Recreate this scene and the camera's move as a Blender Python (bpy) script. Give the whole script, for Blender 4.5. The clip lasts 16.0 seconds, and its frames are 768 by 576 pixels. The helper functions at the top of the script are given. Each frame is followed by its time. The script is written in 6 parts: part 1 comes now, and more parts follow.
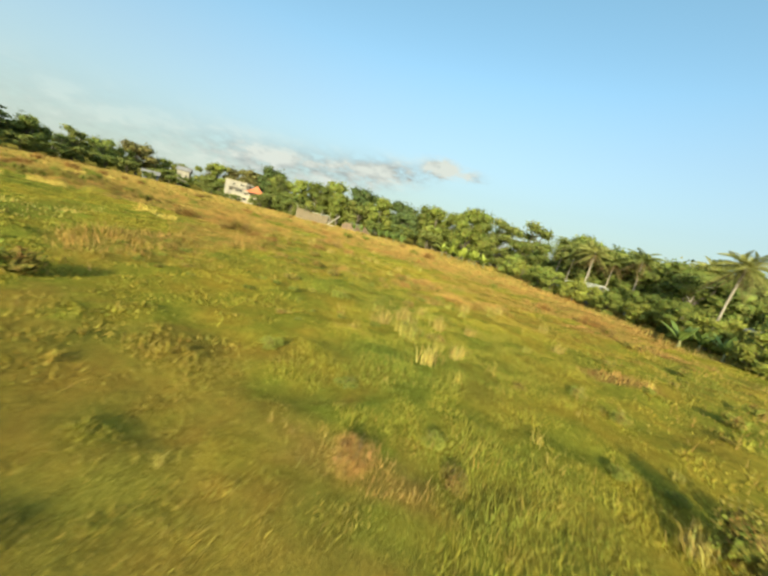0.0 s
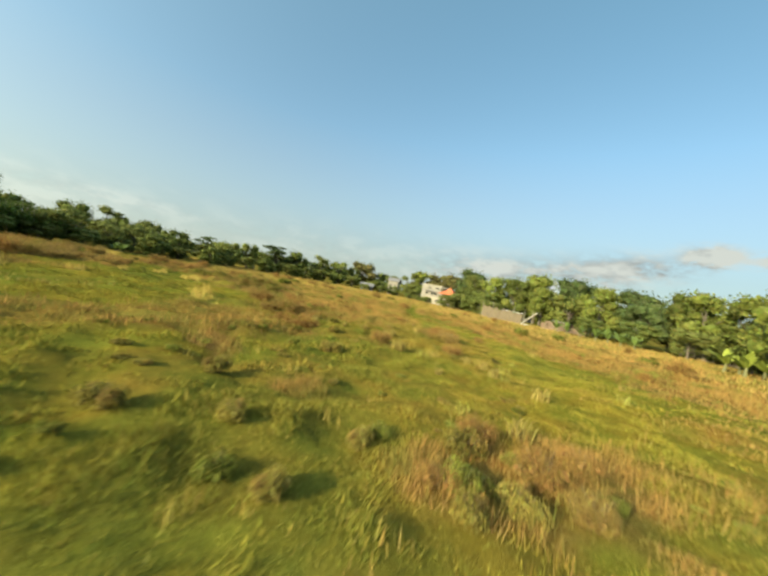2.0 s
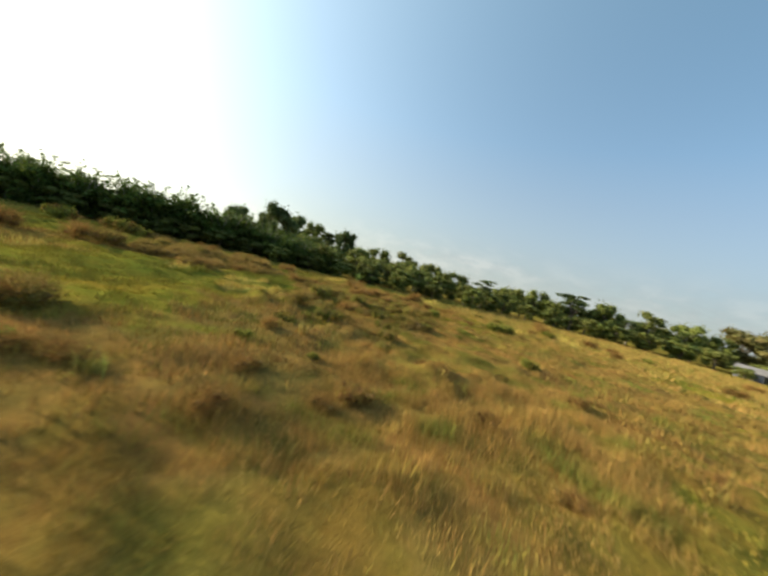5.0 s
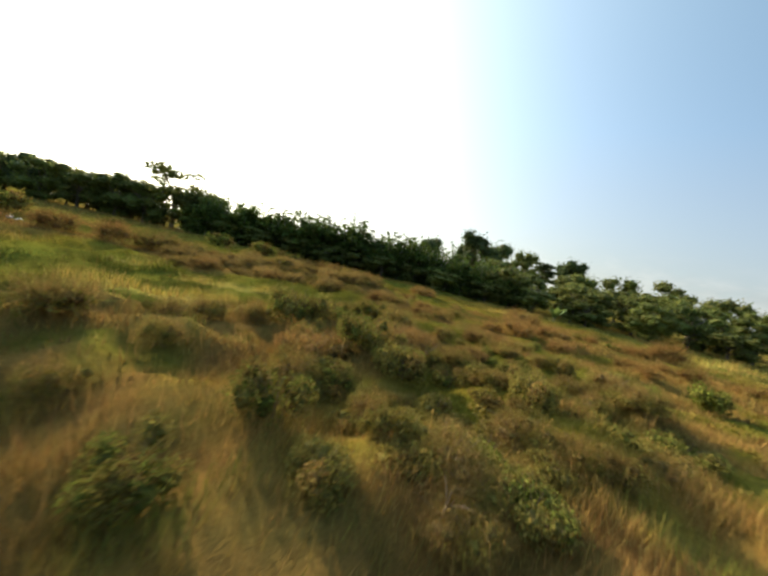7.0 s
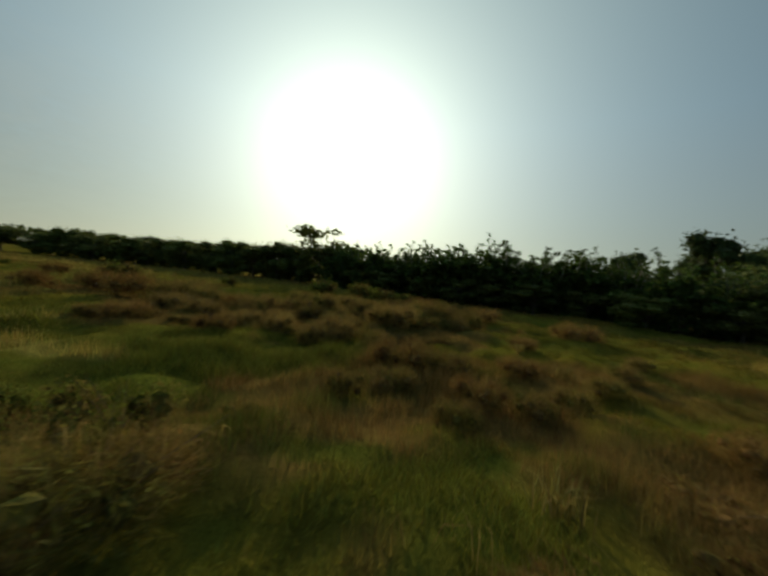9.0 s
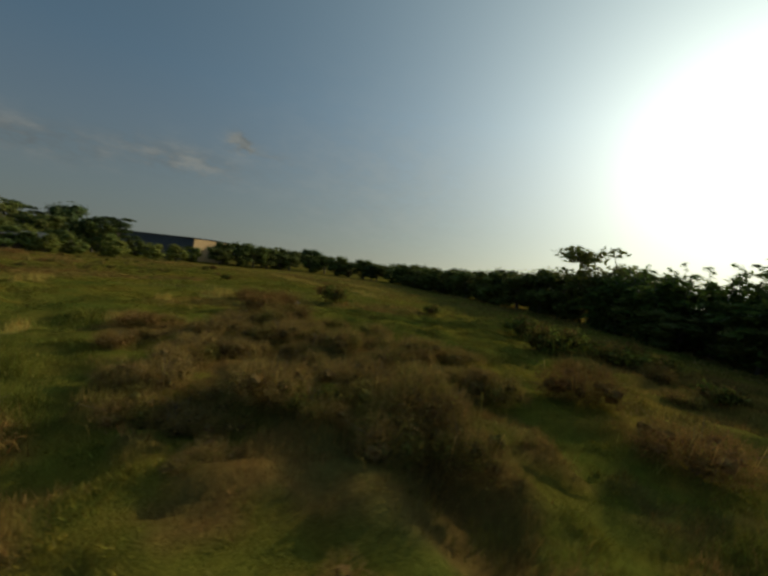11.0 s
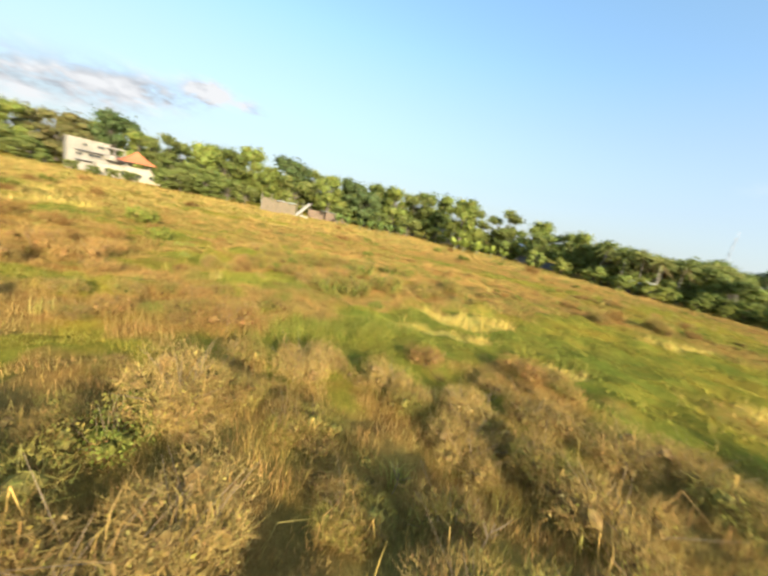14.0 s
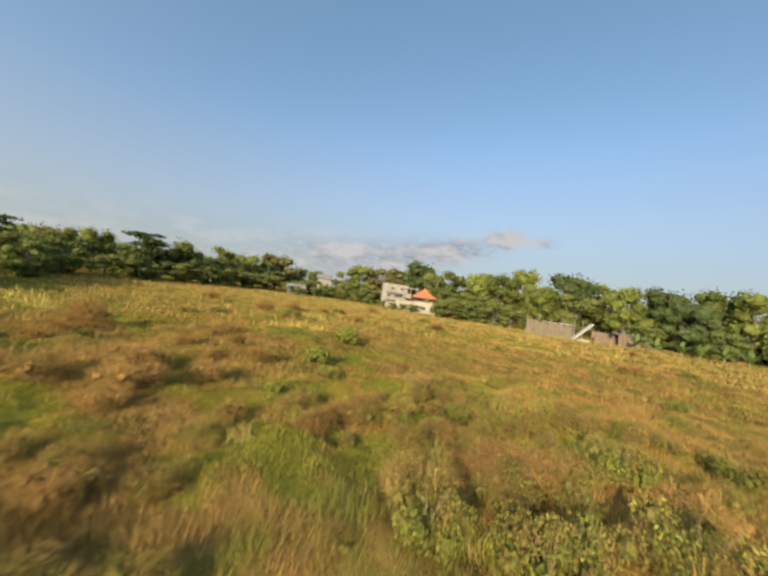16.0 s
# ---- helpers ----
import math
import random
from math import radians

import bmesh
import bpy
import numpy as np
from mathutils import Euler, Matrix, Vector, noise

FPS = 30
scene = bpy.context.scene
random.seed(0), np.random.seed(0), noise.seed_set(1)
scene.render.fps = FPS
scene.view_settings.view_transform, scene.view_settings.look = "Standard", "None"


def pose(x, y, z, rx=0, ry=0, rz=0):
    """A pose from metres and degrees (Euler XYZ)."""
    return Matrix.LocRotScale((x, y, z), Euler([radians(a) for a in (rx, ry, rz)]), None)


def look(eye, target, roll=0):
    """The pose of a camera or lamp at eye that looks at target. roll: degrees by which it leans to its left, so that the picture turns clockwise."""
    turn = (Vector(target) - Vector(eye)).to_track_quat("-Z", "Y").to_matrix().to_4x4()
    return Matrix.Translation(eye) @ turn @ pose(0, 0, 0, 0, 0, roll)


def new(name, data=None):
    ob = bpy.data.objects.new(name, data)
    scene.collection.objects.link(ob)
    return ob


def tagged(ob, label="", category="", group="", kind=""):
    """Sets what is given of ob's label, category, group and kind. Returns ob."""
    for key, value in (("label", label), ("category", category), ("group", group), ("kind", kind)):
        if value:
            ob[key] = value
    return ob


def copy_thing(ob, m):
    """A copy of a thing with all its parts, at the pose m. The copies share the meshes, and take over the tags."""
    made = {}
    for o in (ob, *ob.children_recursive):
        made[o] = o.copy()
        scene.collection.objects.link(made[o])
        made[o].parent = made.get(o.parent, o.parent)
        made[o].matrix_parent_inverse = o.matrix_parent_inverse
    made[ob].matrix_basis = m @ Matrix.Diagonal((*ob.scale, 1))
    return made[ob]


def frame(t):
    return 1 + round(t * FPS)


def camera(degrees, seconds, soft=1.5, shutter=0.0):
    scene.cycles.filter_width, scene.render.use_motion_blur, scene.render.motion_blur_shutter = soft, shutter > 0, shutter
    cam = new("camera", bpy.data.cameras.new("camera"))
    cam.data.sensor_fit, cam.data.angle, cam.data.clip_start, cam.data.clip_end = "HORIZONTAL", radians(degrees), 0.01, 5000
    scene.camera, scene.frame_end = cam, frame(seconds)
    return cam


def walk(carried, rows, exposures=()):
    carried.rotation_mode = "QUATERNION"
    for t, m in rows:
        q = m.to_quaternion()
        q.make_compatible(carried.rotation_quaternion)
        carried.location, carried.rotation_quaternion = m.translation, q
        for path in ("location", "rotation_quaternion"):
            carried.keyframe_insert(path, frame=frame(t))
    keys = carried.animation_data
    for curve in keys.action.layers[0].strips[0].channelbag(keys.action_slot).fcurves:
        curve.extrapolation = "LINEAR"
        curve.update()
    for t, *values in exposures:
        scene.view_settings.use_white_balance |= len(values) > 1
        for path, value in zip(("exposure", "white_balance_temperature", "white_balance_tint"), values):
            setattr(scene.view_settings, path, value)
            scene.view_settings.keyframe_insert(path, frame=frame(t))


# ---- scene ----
# A rough field at the edge of a village, low evening sun in the south, seen from a small low-flying drone.

# ---- camera ----
cam = camera(97.3, 16.0, soft=2.7, shutter=0.25)
PATH = [
    (0, 16.18, -2.07, 3.49, 15.90, -9.97, 13.78),
    (0.5, 16.67, 2.23, 3.24, 20.12, -8.83, 12.02),
    (1, 16.68, 6.74, 2.93, 34.56, -6.65, 12.09),
    (1.5, 16.19, 11.39, 2.77, 47.96, -3.23, 11.83),
    (2, 14.74, 15.82, 2.80, 54.74, -0.18, 10.60),
    (2.5, 12.42, 20.17, 2.95, 61.34, 1.01, 9.81),
    (3, 9.43, 24.26, 3.14, 67.75, 0.20, 10.21),
    (3.5, 6.38, 27.85, 3.36, 76.65, -0.88, 11.04),
    (4, 2.95, 30.94, 3.49, 87.05, -1.12, 12.75),
    (4.2, 1.49, 32.19, 3.60, 90.81, -2.18, 12.39),
    (4.72, -3.45, 34.68, 3.48, 102.24, -2.60, 13.55),
    (5.25, -9.89, 35.80, 3.12, 114.43, -2.92, 15.29),
    (5.78, -16.30, 35.80, 2.73, 126.13, -3.21, 16.57),
    (6.3, -21.14, 34.93, 2.57, 136.04, -3.55, 16.32),
    (6.5, -22.54, 34.51, 2.57, 139.61, -3.55, 15.60),
    (7, -25.84, 33.31, 2.64, 147.49, -4.58, 12.67),
    (7.5, -28.62, 31.87, 2.77, 153.42, -5.26, 9.28),
    (8, -31.24, 30.04, 2.78, 159.34, -5.16, 6.06),
    (8.5, -33.61, 27.87, 2.68, 167.30, -4.28, 5.29),
    (9, -35.94, 25.27, 2.41, 178.89, -1.81, 5.46),
    (9.5, -37.37, 23.08, 1.98, 194.44, 0.45, 5.62),
    (9.7, -37.82, 22.01, 1.84, 200.14, 0.41, 5.61),
    (10.22, -40.07, 19.10, 2.14, 214.31, 0.15, 5.96),
    (10.75, -43.00, 15.63, 3.10, 226.59, -1.59, 6.64),
    (11.28, -45.11, 12.17, 4.12, 239.44, -3.73, 7.29),
    (11.8, -44.92, 9.28, 4.62, 255.33, -5.22, 7.56),
    (12, -44.24, 8.26, 4.65, 262.05, -5.70, 7.39),
    (12.5, -42.47, 6.07, 4.76, 279.64, -7.33, 7.42),
    (13, -40.50, 4.70, 4.80, 300.43, -8.85, 8.95),
    (13.5, -38.10, 4.32, 4.64, 320.99, -10.46, 10.11),
    (14, -35.67, 5.02, 4.42, 341.10, -11.83, 12.21),
    (14.5, -33.50, 6.49, 4.23, 361.06, -14.33, 12.59),
    (15, -31.97, 8.94, 3.99, 377.73, -13.72, 13.23),
    (15.5, -31.29, 12.33, 3.85, 389.38, -1.70, 11.70),
    (16, -31.37, 16.13, 4.00, 390.41, 0.87, 7.61),
]


def stand(x, y, z, yaw, pitch, roll):
    a, b = radians(yaw), radians(pitch)
    way = Vector((-math.sin(a) * math.cos(b), math.cos(a) * math.cos(b), math.sin(b)))
    eye = Vector((x, y, z))
    return look(eye, eye + 2 * way, roll)


# seconds, stops, and the white balance as the clip's camera drifts: kelvin, tint
EXPOSURES = [
    (0.0, 1.24, 7000, -3), (1.0, 1.18, 7000, -3), (2.0, 1.08, 6950, -1), (3.5, 0.86, 6850, 2), (4.2, 0.88, 6850, 4), (6.3, 1.05, 6850, 12), (7.5, 0.82, 6800, 8),
    (8.3, 0.25, 6800, 4), (9.0, -0.85, 6900, -3), (9.7, -1.75, 6950, -6), (11.0, -0.9, 6700, 2), (11.8, -0.27, 6550, 6), (12.5, 0.25, 6500, 10), (13.3, 1.1, 6600, 12),
    (14.0, 1.5, 6550, 11), (15.0, 1.48, 6700, 17), (15.5, 1.28, 6850, 16), (16.0, 0.82, 6750, 14),
]
walk(cam, [(t, stand(*row)) for t, *row in PATH], EXPOSURES)

# ---- sky and sun ----
SUN_AZIMUTH, SUN_HEIGHT = 173.8, 18.3  # degrees: clockwise from +y, and above the horizon
SUN_WAY = Vector((math.sin(radians(SUN_AZIMUTH)) * math.cos(radians(SUN_HEIGHT)),
                  math.cos(radians(SUN_AZIMUTH)) * math.cos(radians(SUN_HEIGHT)), math.sin(radians(SUN_HEIGHT))))


def node(tree, kind, *links, operation="", data_type="", blend_type="", attribute=""):
    """A node with its settings; links are (input, value or socket)."""
    n = tree.nodes.new(kind)
    if data_type:
        n.data_type = data_type
    if blend_type:
        n.blend_type = blend_type
    if operation:
        n.operation = operation
    if attribute:
        n.attribute_name = attribute
    for socket, value in links:
        if isinstance(value, bpy.types.NodeSocket):
            tree.links.new(value, n.inputs[socket])
        else:
            n.inputs[socket].default_value = value
    return n


def ramp(tree, fac, *stops):
    n = node(tree, "ShaderNodeValToRGB", ("Fac", fac))
    e = n.color_ramp.elements
    while len(e) < len(stops):
        e.new(0.5)
    for item, (at, colour) in zip(e, stops):
        item.position, item.color = at, (*colour, 1) if len(colour) == 3 else colour
    return n.outputs["Color"]


def math_node(tree, op, a, b=0.0, clamp=False):
    n = node(tree, "ShaderNodeMath", (0, a), (1, b), operation=op)
    n.use_clamp = clamp
    return n.outputs[0]


CLOUDS = [(-11.6, 11.0, 2.4, 1.0, 2.8), (-6.5, 10.8, 1.8, 0.6, 1.0), (-17.5, 9.2, 4.0, 1.4, 1.2), (-22.5, 7.9, 5.0, 2.0, 1.3), (-30.0, 6.4, 6.5, 2.4, 1.1),
          (-40.0, 5.2, 8.0, 2.8, 1.0), (102.4, 16.4, 1.7, 1.2, 2.2), (107.0, 15.5, 3.0, 0.6, 0.4), (78.0, 10.6, 9.0, 1.9, 0.9), (67.0, 11.5, 4.0, 0.6, 0.35),
          (95.0, 12.3, 8.0, 1.9, 0.9), (-95.0, 5.2, 9.0, 0.8, 0.25),
          (125.0, 11.0, 21.0, 13.0, 0.28), (-105.0, 3.5, 28.0, 3.4, 0.4), (-58.0, 4.2, 20.0, 3.6, 0.35)]


def build_world():
    world = bpy.data.worlds.new("evening_sky")
    scene.world = world
    world.use_nodes = True
    tree = world.node_tree
    tree.nodes.clear()
    sky = tree.nodes.new("ShaderNodeTexSky")
    sky.sky_type, sky.sun_disc, sky.altitude = "NISHITA", False, 0
    sky.sun_elevation, sky.sun_rotation = radians(SUN_HEIGHT), radians(SUN_AZIMUTH)
    sky.air_density, sky.dust_density, sky.ozone_density = 1.0, 0.35, 1.7
    way = node(tree, "ShaderNodeTexCoord").outputs["Generated"]
    split = node(tree, "ShaderNodeSeparateXYZ", (0, way))
    # Small clouds low over the horizon: bearing, height, half width and half height in degrees, thickness
    bearing = math_node(tree, "MULTIPLY", math_node(tree, "ARCTAN2", split.outputs["X"], split.outputs["Y"]), 57.2958)
    lift = math_node(tree, "MULTIPLY", math_node(tree, "ARCSINE", split.outputs["Z"]), 57.2958)
    flat = node(tree, "ShaderNodeVectorMath", (0, way), (1, (11.0, 11.0, 26.0)), operation="MULTIPLY").outputs[0]
    puffs = node(tree, "ShaderNodeTexNoise", ("Vector", flat), ("Scale", 1.0), ("Detail", 7.0), ("Roughness", 0.55)).outputs["Fac"]
    fine = node(tree, "ShaderNodeTexNoise", ("Vector", flat), ("Scale", 3.1), ("Detail", 5.0), ("Roughness", 0.6)).outputs["Fac"]
    cover = ramp(tree, math_node(tree, "ADD", math_node(tree, "MULTIPLY", puffs, 0.6), math_node(tree, "MULTIPLY", fine, 0.4)), (0.38, (0.1, 0.1, 0.1)), (0.56, (1, 1, 1)))
    lift = math_node(tree, "ADD", lift, math_node(tree, "MULTIPLY", math_node(tree, "SUBTRACT", fine, 0.5), 2.6))
    banks = 0.0
    for turn, high, wide, tall, thick in CLOUDS:
        across = math_node(tree, "DIVIDE", math_node(tree, "SUBTRACT", bearing, turn), wide)
        over = math_node(tree, "DIVIDE", math_node(tree, "SUBTRACT", lift, high), tall)
        far = math_node(tree, "ADD", math_node(tree, "MULTIPLY", across, across), math_node(tree, "MULTIPLY", over, over))
        banks = math_node(tree, "ADD", math_node(tree, "MULTIPLY", math_node(tree, "EXPONENT", math_node(tree, "MULTIPLY", far, -1.0)), thick), banks)
    amount = math_node(tree, "MULTIPLY", math_node(tree, "MULTIPLY", cover, banks), 1.0, True)
    # Evening haze all round, thickest at the horizon, with the clouds in front of it
    thick = ramp(tree, split.outputs["Z"], (0.0, (0.9, 0.9, 0.9)), (0.14, (0.66, 0.66, 0.66)), (0.40, (0, 0, 0)))
    clear = ramp(tree, split.outputs["Z"], (0.28, (1.02, 1.05, 1.06)), (0.75, (0.98, 1.27, 1.22)))
    tinted = node(tree, "ShaderNodeVectorMath", (0, sky.outputs[0]), (1, clear), operation="MULTIPLY")
    hazy = node(tree, "ShaderNodeMix", (0, thick), (6, tinted.outputs[0]), (7, (1.75, 2.0, 2.3, 1)), data_type="RGBA")
    billow = ramp(tree, puffs, (0.40, (1.75, 1.85, 2.0)), (0.60, (3.35, 3.4, 3.45)))
    clouded = node(tree, "ShaderNodeMix", (0, amount), (6, hazy.outputs[2]), (7, billow), data_type="RGBA")
    # Haze scattered forwards round the sun: falls off with the angle from it
    near = node(tree, "ShaderNodeVectorMath", (0, way), (1, tuple(SUN_WAY)), operation="DOT_PRODUCT").outputs["Value"]
    angle = math_node(tree, "ARCCOSINE", math_node(tree, "MINIMUM", near, 1.0))
    wide = math_node(tree, "MULTIPLY", math_node(tree, "EXPONENT", math_node(tree, "MULTIPLY", angle, -3.2)), 30.0)
    tight = math_node(tree, "MULTIPLY", math_node(tree, "EXPONENT", math_node(tree, "MULTIPLY", angle, -30.0)), 60.0)
    # and lower down it hugs the horizon, on the sun's side most
    bank = math_node(tree, "MULTIPLY", math_node(tree, "EXPONENT", math_node(tree, "MULTIPLY", angle, -1.9)), 13.0)
    bank = math_node(tree, "MULTIPLY", bank, math_node(tree, "EXPONENT", math_node(tree, "MULTIPLY", split.outputs["Z"], -9.0)))
    warm = node(tree, "ShaderNodeVectorMath", (0, (1.0, 0.86, 0.38)), operation="SCALE")
    tree.links.new(bank, warm.inputs["Scale"])
    # with a pale veil over half the sky
    veil = node(tree, "ShaderNodeVectorMath", (0, (0.60, 0.95, 1.28)), operation="SCALE")
    tree.links.new(math_node(tree, "MULTIPLY", math_node(tree, "EXPONENT", math_node(tree, "MULTIPLY", angle, -0.8)), 1.5), veil.inputs["Scale"])
    warm = node(tree, "ShaderNodeVectorMath", (0, warm.outputs[0]), (1, veil.outputs[0]), operation="ADD")
    glow = node(tree, "ShaderNodeVectorMath", (0, (0.98, 0.99, 0.86)), operation="SCALE")
    tree.links.new(math_node(tree, "ADD", wide, tight), glow.inputs["Scale"])
    total = node(tree, "ShaderNodeVectorMath", (0, clouded.outputs[2]), (1, glow.outputs[0]), operation="ADD").outputs[0]
    total = node(tree, "ShaderNodeVectorMath", (0, total), (1, warm.outputs[0]), operation="ADD").outputs[0]
    back = node(tree, "ShaderNodeBackground", ("Color", total), ("Strength", 0.092))
    out = node(tree, "ShaderNodeOutputWorld")
    tree.links.new(back.outputs[0], out.inputs[0])


build_world()
lamp = bpy.data.lights.new("sun", "SUN")
lamp.energy, lamp.angle, lamp.color = 4.6, radians(0.6), (1.0, 0.86, 0.60)
new("sun", lamp).matrix_world = look((0, 0, 60), Vector((0, 0, 60)) - SUN_WAY)

# ---- materials ----


def material(name):
    m = bpy.data.materials.new(name)
    m.use_nodes = True
    m.node_tree.nodes.clear()
    return m, m.node_tree


def noise_tex(tree, scale, detail=4.0, rough=0.55, vector=None):
    links = [("Scale", scale), ("Detail", detail), ("Roughness", rough)]
    if vector is None:
        vector = node(tree, "ShaderNodeTexCoord").outputs["Object"]
    return node(tree, "ShaderNodeTexNoise", ("Vector", vector), *links).outputs["Fac"]


def mix(tree, fac, a, b, blend="MIX"):
    n = node(tree, "ShaderNodeMix", (0, fac), data_type="RGBA", blend_type=blend)
    for key, value in (("A", a), ("B", b)):
        if isinstance(value, bpy.types.NodeSocket):
            tree.links.new(value, n.inputs[6 if key == "A" else 7])
        else:
            n.inputs[6 if key == "A" else 7].default_value = (*value, 1)
    return n.outputs[2]


def plant_material(name, colour=None, through_light=0.35, rough=0.6, spread=0.35, gloss=0.0):
    """Leaves or blades: tinted by the mesh's tint attribute, or of one colour, that let some light through."""
    m, tree = material(name)
    if colour is None:
        base = node(tree, "ShaderNodeAttribute", attribute="tint").outputs["Color"]
    else:
        n = tree.nodes.new("ShaderNodeRGB")
        n.outputs[0].default_value = (*colour, 1)
        base = n.outputs[0]
    island = node(tree, "ShaderNodeNewGeometry").outputs["Random Per Island"]
    each = node(tree, "ShaderNodeObjectInfo").outputs["Random"]
    dim = math_node(tree, "ADD", math_node(tree, "MULTIPLY", island, 2 * spread), 1 - spread)
    dim = math_node(tree, "MULTIPLY", dim, math_node(tree, "ADD", math_node(tree, "MULTIPLY", each, 0.4), 0.8))
    scaled = node(tree, "ShaderNodeVectorMath", (0, base), operation="SCALE")
    tree.links.new(dim, scaled.inputs["Scale"])
    base = scaled.outputs[0]
    body = node(tree, "ShaderNodeBsdfPrincipled", ("Base Color", base), ("Roughness", rough), ("Specular IOR Level", gloss))
    lit = node(tree, "ShaderNodeBsdfTranslucent", ("Color", base))
    both = node(tree, "ShaderNodeMixShader", (0, through_light), (1, body.outputs[0]), (2, lit.outputs[0]))
    out = node(tree, "ShaderNodeOutputMaterial")
    tree.links.new(both.outputs[0], out.inputs[0])
    return m


def plain_material(name, dark, light, scale=3.0, rough=0.8, bump=0.0, stretch=(1, 1, 1), metallic=0.0, fine=30.0):
    """A surface whose colour wanders between two tones at two scales."""
    m, tree = material(name)
    at = node(tree, "ShaderNodeTexCoord").outputs["Object"]
    at = node(tree, "ShaderNodeVectorMath", (0, at), (1, stretch), operation="MULTIPLY").outputs[0]
    big, small = noise_tex(tree, scale, 5.0, 0.6, at), noise_tex(tree, fine, 3.0, 0.6, at)
    both = math_node(tree, "ADD", math_node(tree, "MULTIPLY", big, 0.65), math_node(tree, "MULTIPLY", small, 0.35))
    colour = ramp(tree, both, (0.32, dark), (0.66, light))
    body = node(tree, "ShaderNodeBsdfPrincipled", ("Base Color", colour), ("Roughness", rough), ("Metallic", metallic))
    if bump:
        b = node(tree, "ShaderNodeBump", ("Strength", bump), ("Distance", 0.02), ("Height", both))
        tree.links.new(b.outputs[0], body.inputs["Normal"])
    out = node(tree, "ShaderNodeOutputMaterial")
    tree.links.new(body.outputs[0], out.inputs[0])
    return m


def ground_material():
    m, tree = material("field_soil_and_turf")
    tint = node(tree, "ShaderNodeAttribute", attribute="tint").outputs["Color"]
    at = node(tree, "ShaderNodeTexCoord").outputs["Object"]
    coarse, mid, fine = noise_tex(tree, 0.5, 5, 0.6, at), noise_tex(tree, 3.5, 5, 0.65, at), noise_tex(tree, 28.0, 4, 0.7, at)
    wander = math_node(tree, "ADD", math_node(tree, "MULTIPLY", mid, 0.5), math_node(tree, "MULTIPLY", fine, 0.5))
    dim = ramp(tree, wander, (0.30, (0.55, 0.55, 0.55)), (0.52, (0.95, 0.95, 0.95)), (0.72, (1.35, 1.3, 1.22)))
    colour = mix(tree, 1.0, tint, dim, "MULTIPLY")
    warm = ramp(tree, coarse, (0.4, (0.9, 1.02, 0.9)), (0.62, (1.15, 1.0, 0.95)))
    colour = mix(tree, 1.0, colour, warm, "MULTIPLY")
    body = node(tree, "ShaderNodeBsdfPrincipled", ("Base Color", colour), ("Roughness", 0.95), ("Specular IOR Level", 0.0))
    b = node(tree, "ShaderNodeBump", ("Strength", 0.85), ("Distance", 0.10), ("Height", wander))
    tree.links.new(b.outputs[0], body.inputs["Normal"])
    out = node(tree, "ShaderNodeOutputMaterial")
    tree.links.new(body.outputs[0], out.inputs[0])
    return m


TURF = ground_material()
BLADE = plant_material("grass_blades", None, 0.16, 0.6, 0.3)
SHRUB_LEAF = plant_material("scrub_leaves", None, 0.24, 0.65, 0.35)
LEAF = plant_material("broad_leaves", None, 0.36, 0.55, 0.22, 0.05)
BANANA_LEAF = plant_material("banana_leaves", (0.28, 0.32, 0.06), 0.35, 0.4, 0.25, 0.2)
BANANA_GREEN = plant_material("green_banana_leaves", (0.13, 0.18, 0.045), 0.3, 0.4, 0.25, 0.2)
BARK = plain_material("bark", (0.05, 0.04, 0.03), (0.17, 0.14, 0.11), 4, 0.9, 0.6, (1, 1, 0.3))
PALE_BARK = plain_material("pale_bark", (0.15, 0.13, 0.10), (0.30, 0.27, 0.22), 4, 0.85, 0.4, (1, 1, 3))
TWIG = plain_material("dry_twigs", (0.12, 0.08, 0.042), (0.26, 0.185, 0.105), 8, 0.9)
WHITE_WALL = plain_material("weathered_white_plaster", (0.15, 0.135, 0.11), (0.28, 0.255, 0.21), 0.6, 0.85, 0.2, (1, 1, 0.4), fine=9)
CREAM_WALL = plain_material("cream_plaster", (0.24, 0.205, 0.15), (0.37, 0.33, 0.255), 0.6, 0.85, 0.2, (1, 1, 0.4), fine=9)
ORANGE_WALL = plain_material("ochre_plaster", (0.48, 0.31, 0.15), (0.60, 0.42, 0.22), 0.5, 0.85, 0.1, fine=7)
DARK_WALL = plain_material("dark_sheet_wall", (0.06, 0.07, 0.09), (0.12, 0.13, 0.16), 0.6, 0.6, 0.1, fine=7)
ROOF_TILE = plain_material("orange_clay_tiles", (0.32, 0.09, 0.035), (0.48, 0.15, 0.06), 1.5, 0.8, 0.2, fine=10)
ROOF_DARK = plain_material("dark_fibre_roof", (0.10, 0.10, 0.11), (0.22, 0.21, 0.21), 1.0, 0.8, 0.2, fine=10)
ROOF_ZINC = plain_material("zinc_sheet_roof", (0.42, 0.43, 0.45), (0.62, 0.63, 0.66), 1.0, 0.45, 0.1, metallic=0.3, fine=8)
GLASS_DARK = plain_material("dark_window_glass", (0.02, 0.025, 0.03), (0.05, 0.055, 0.06), 0.6, 0.1)
GREY_BOARD = plain_material("weathered_boards", (0.10, 0.078, 0.05), (0.215, 0.165, 0.105), 1.4, 0.9, 0.3, (3, 3, 0.4), fine=12)
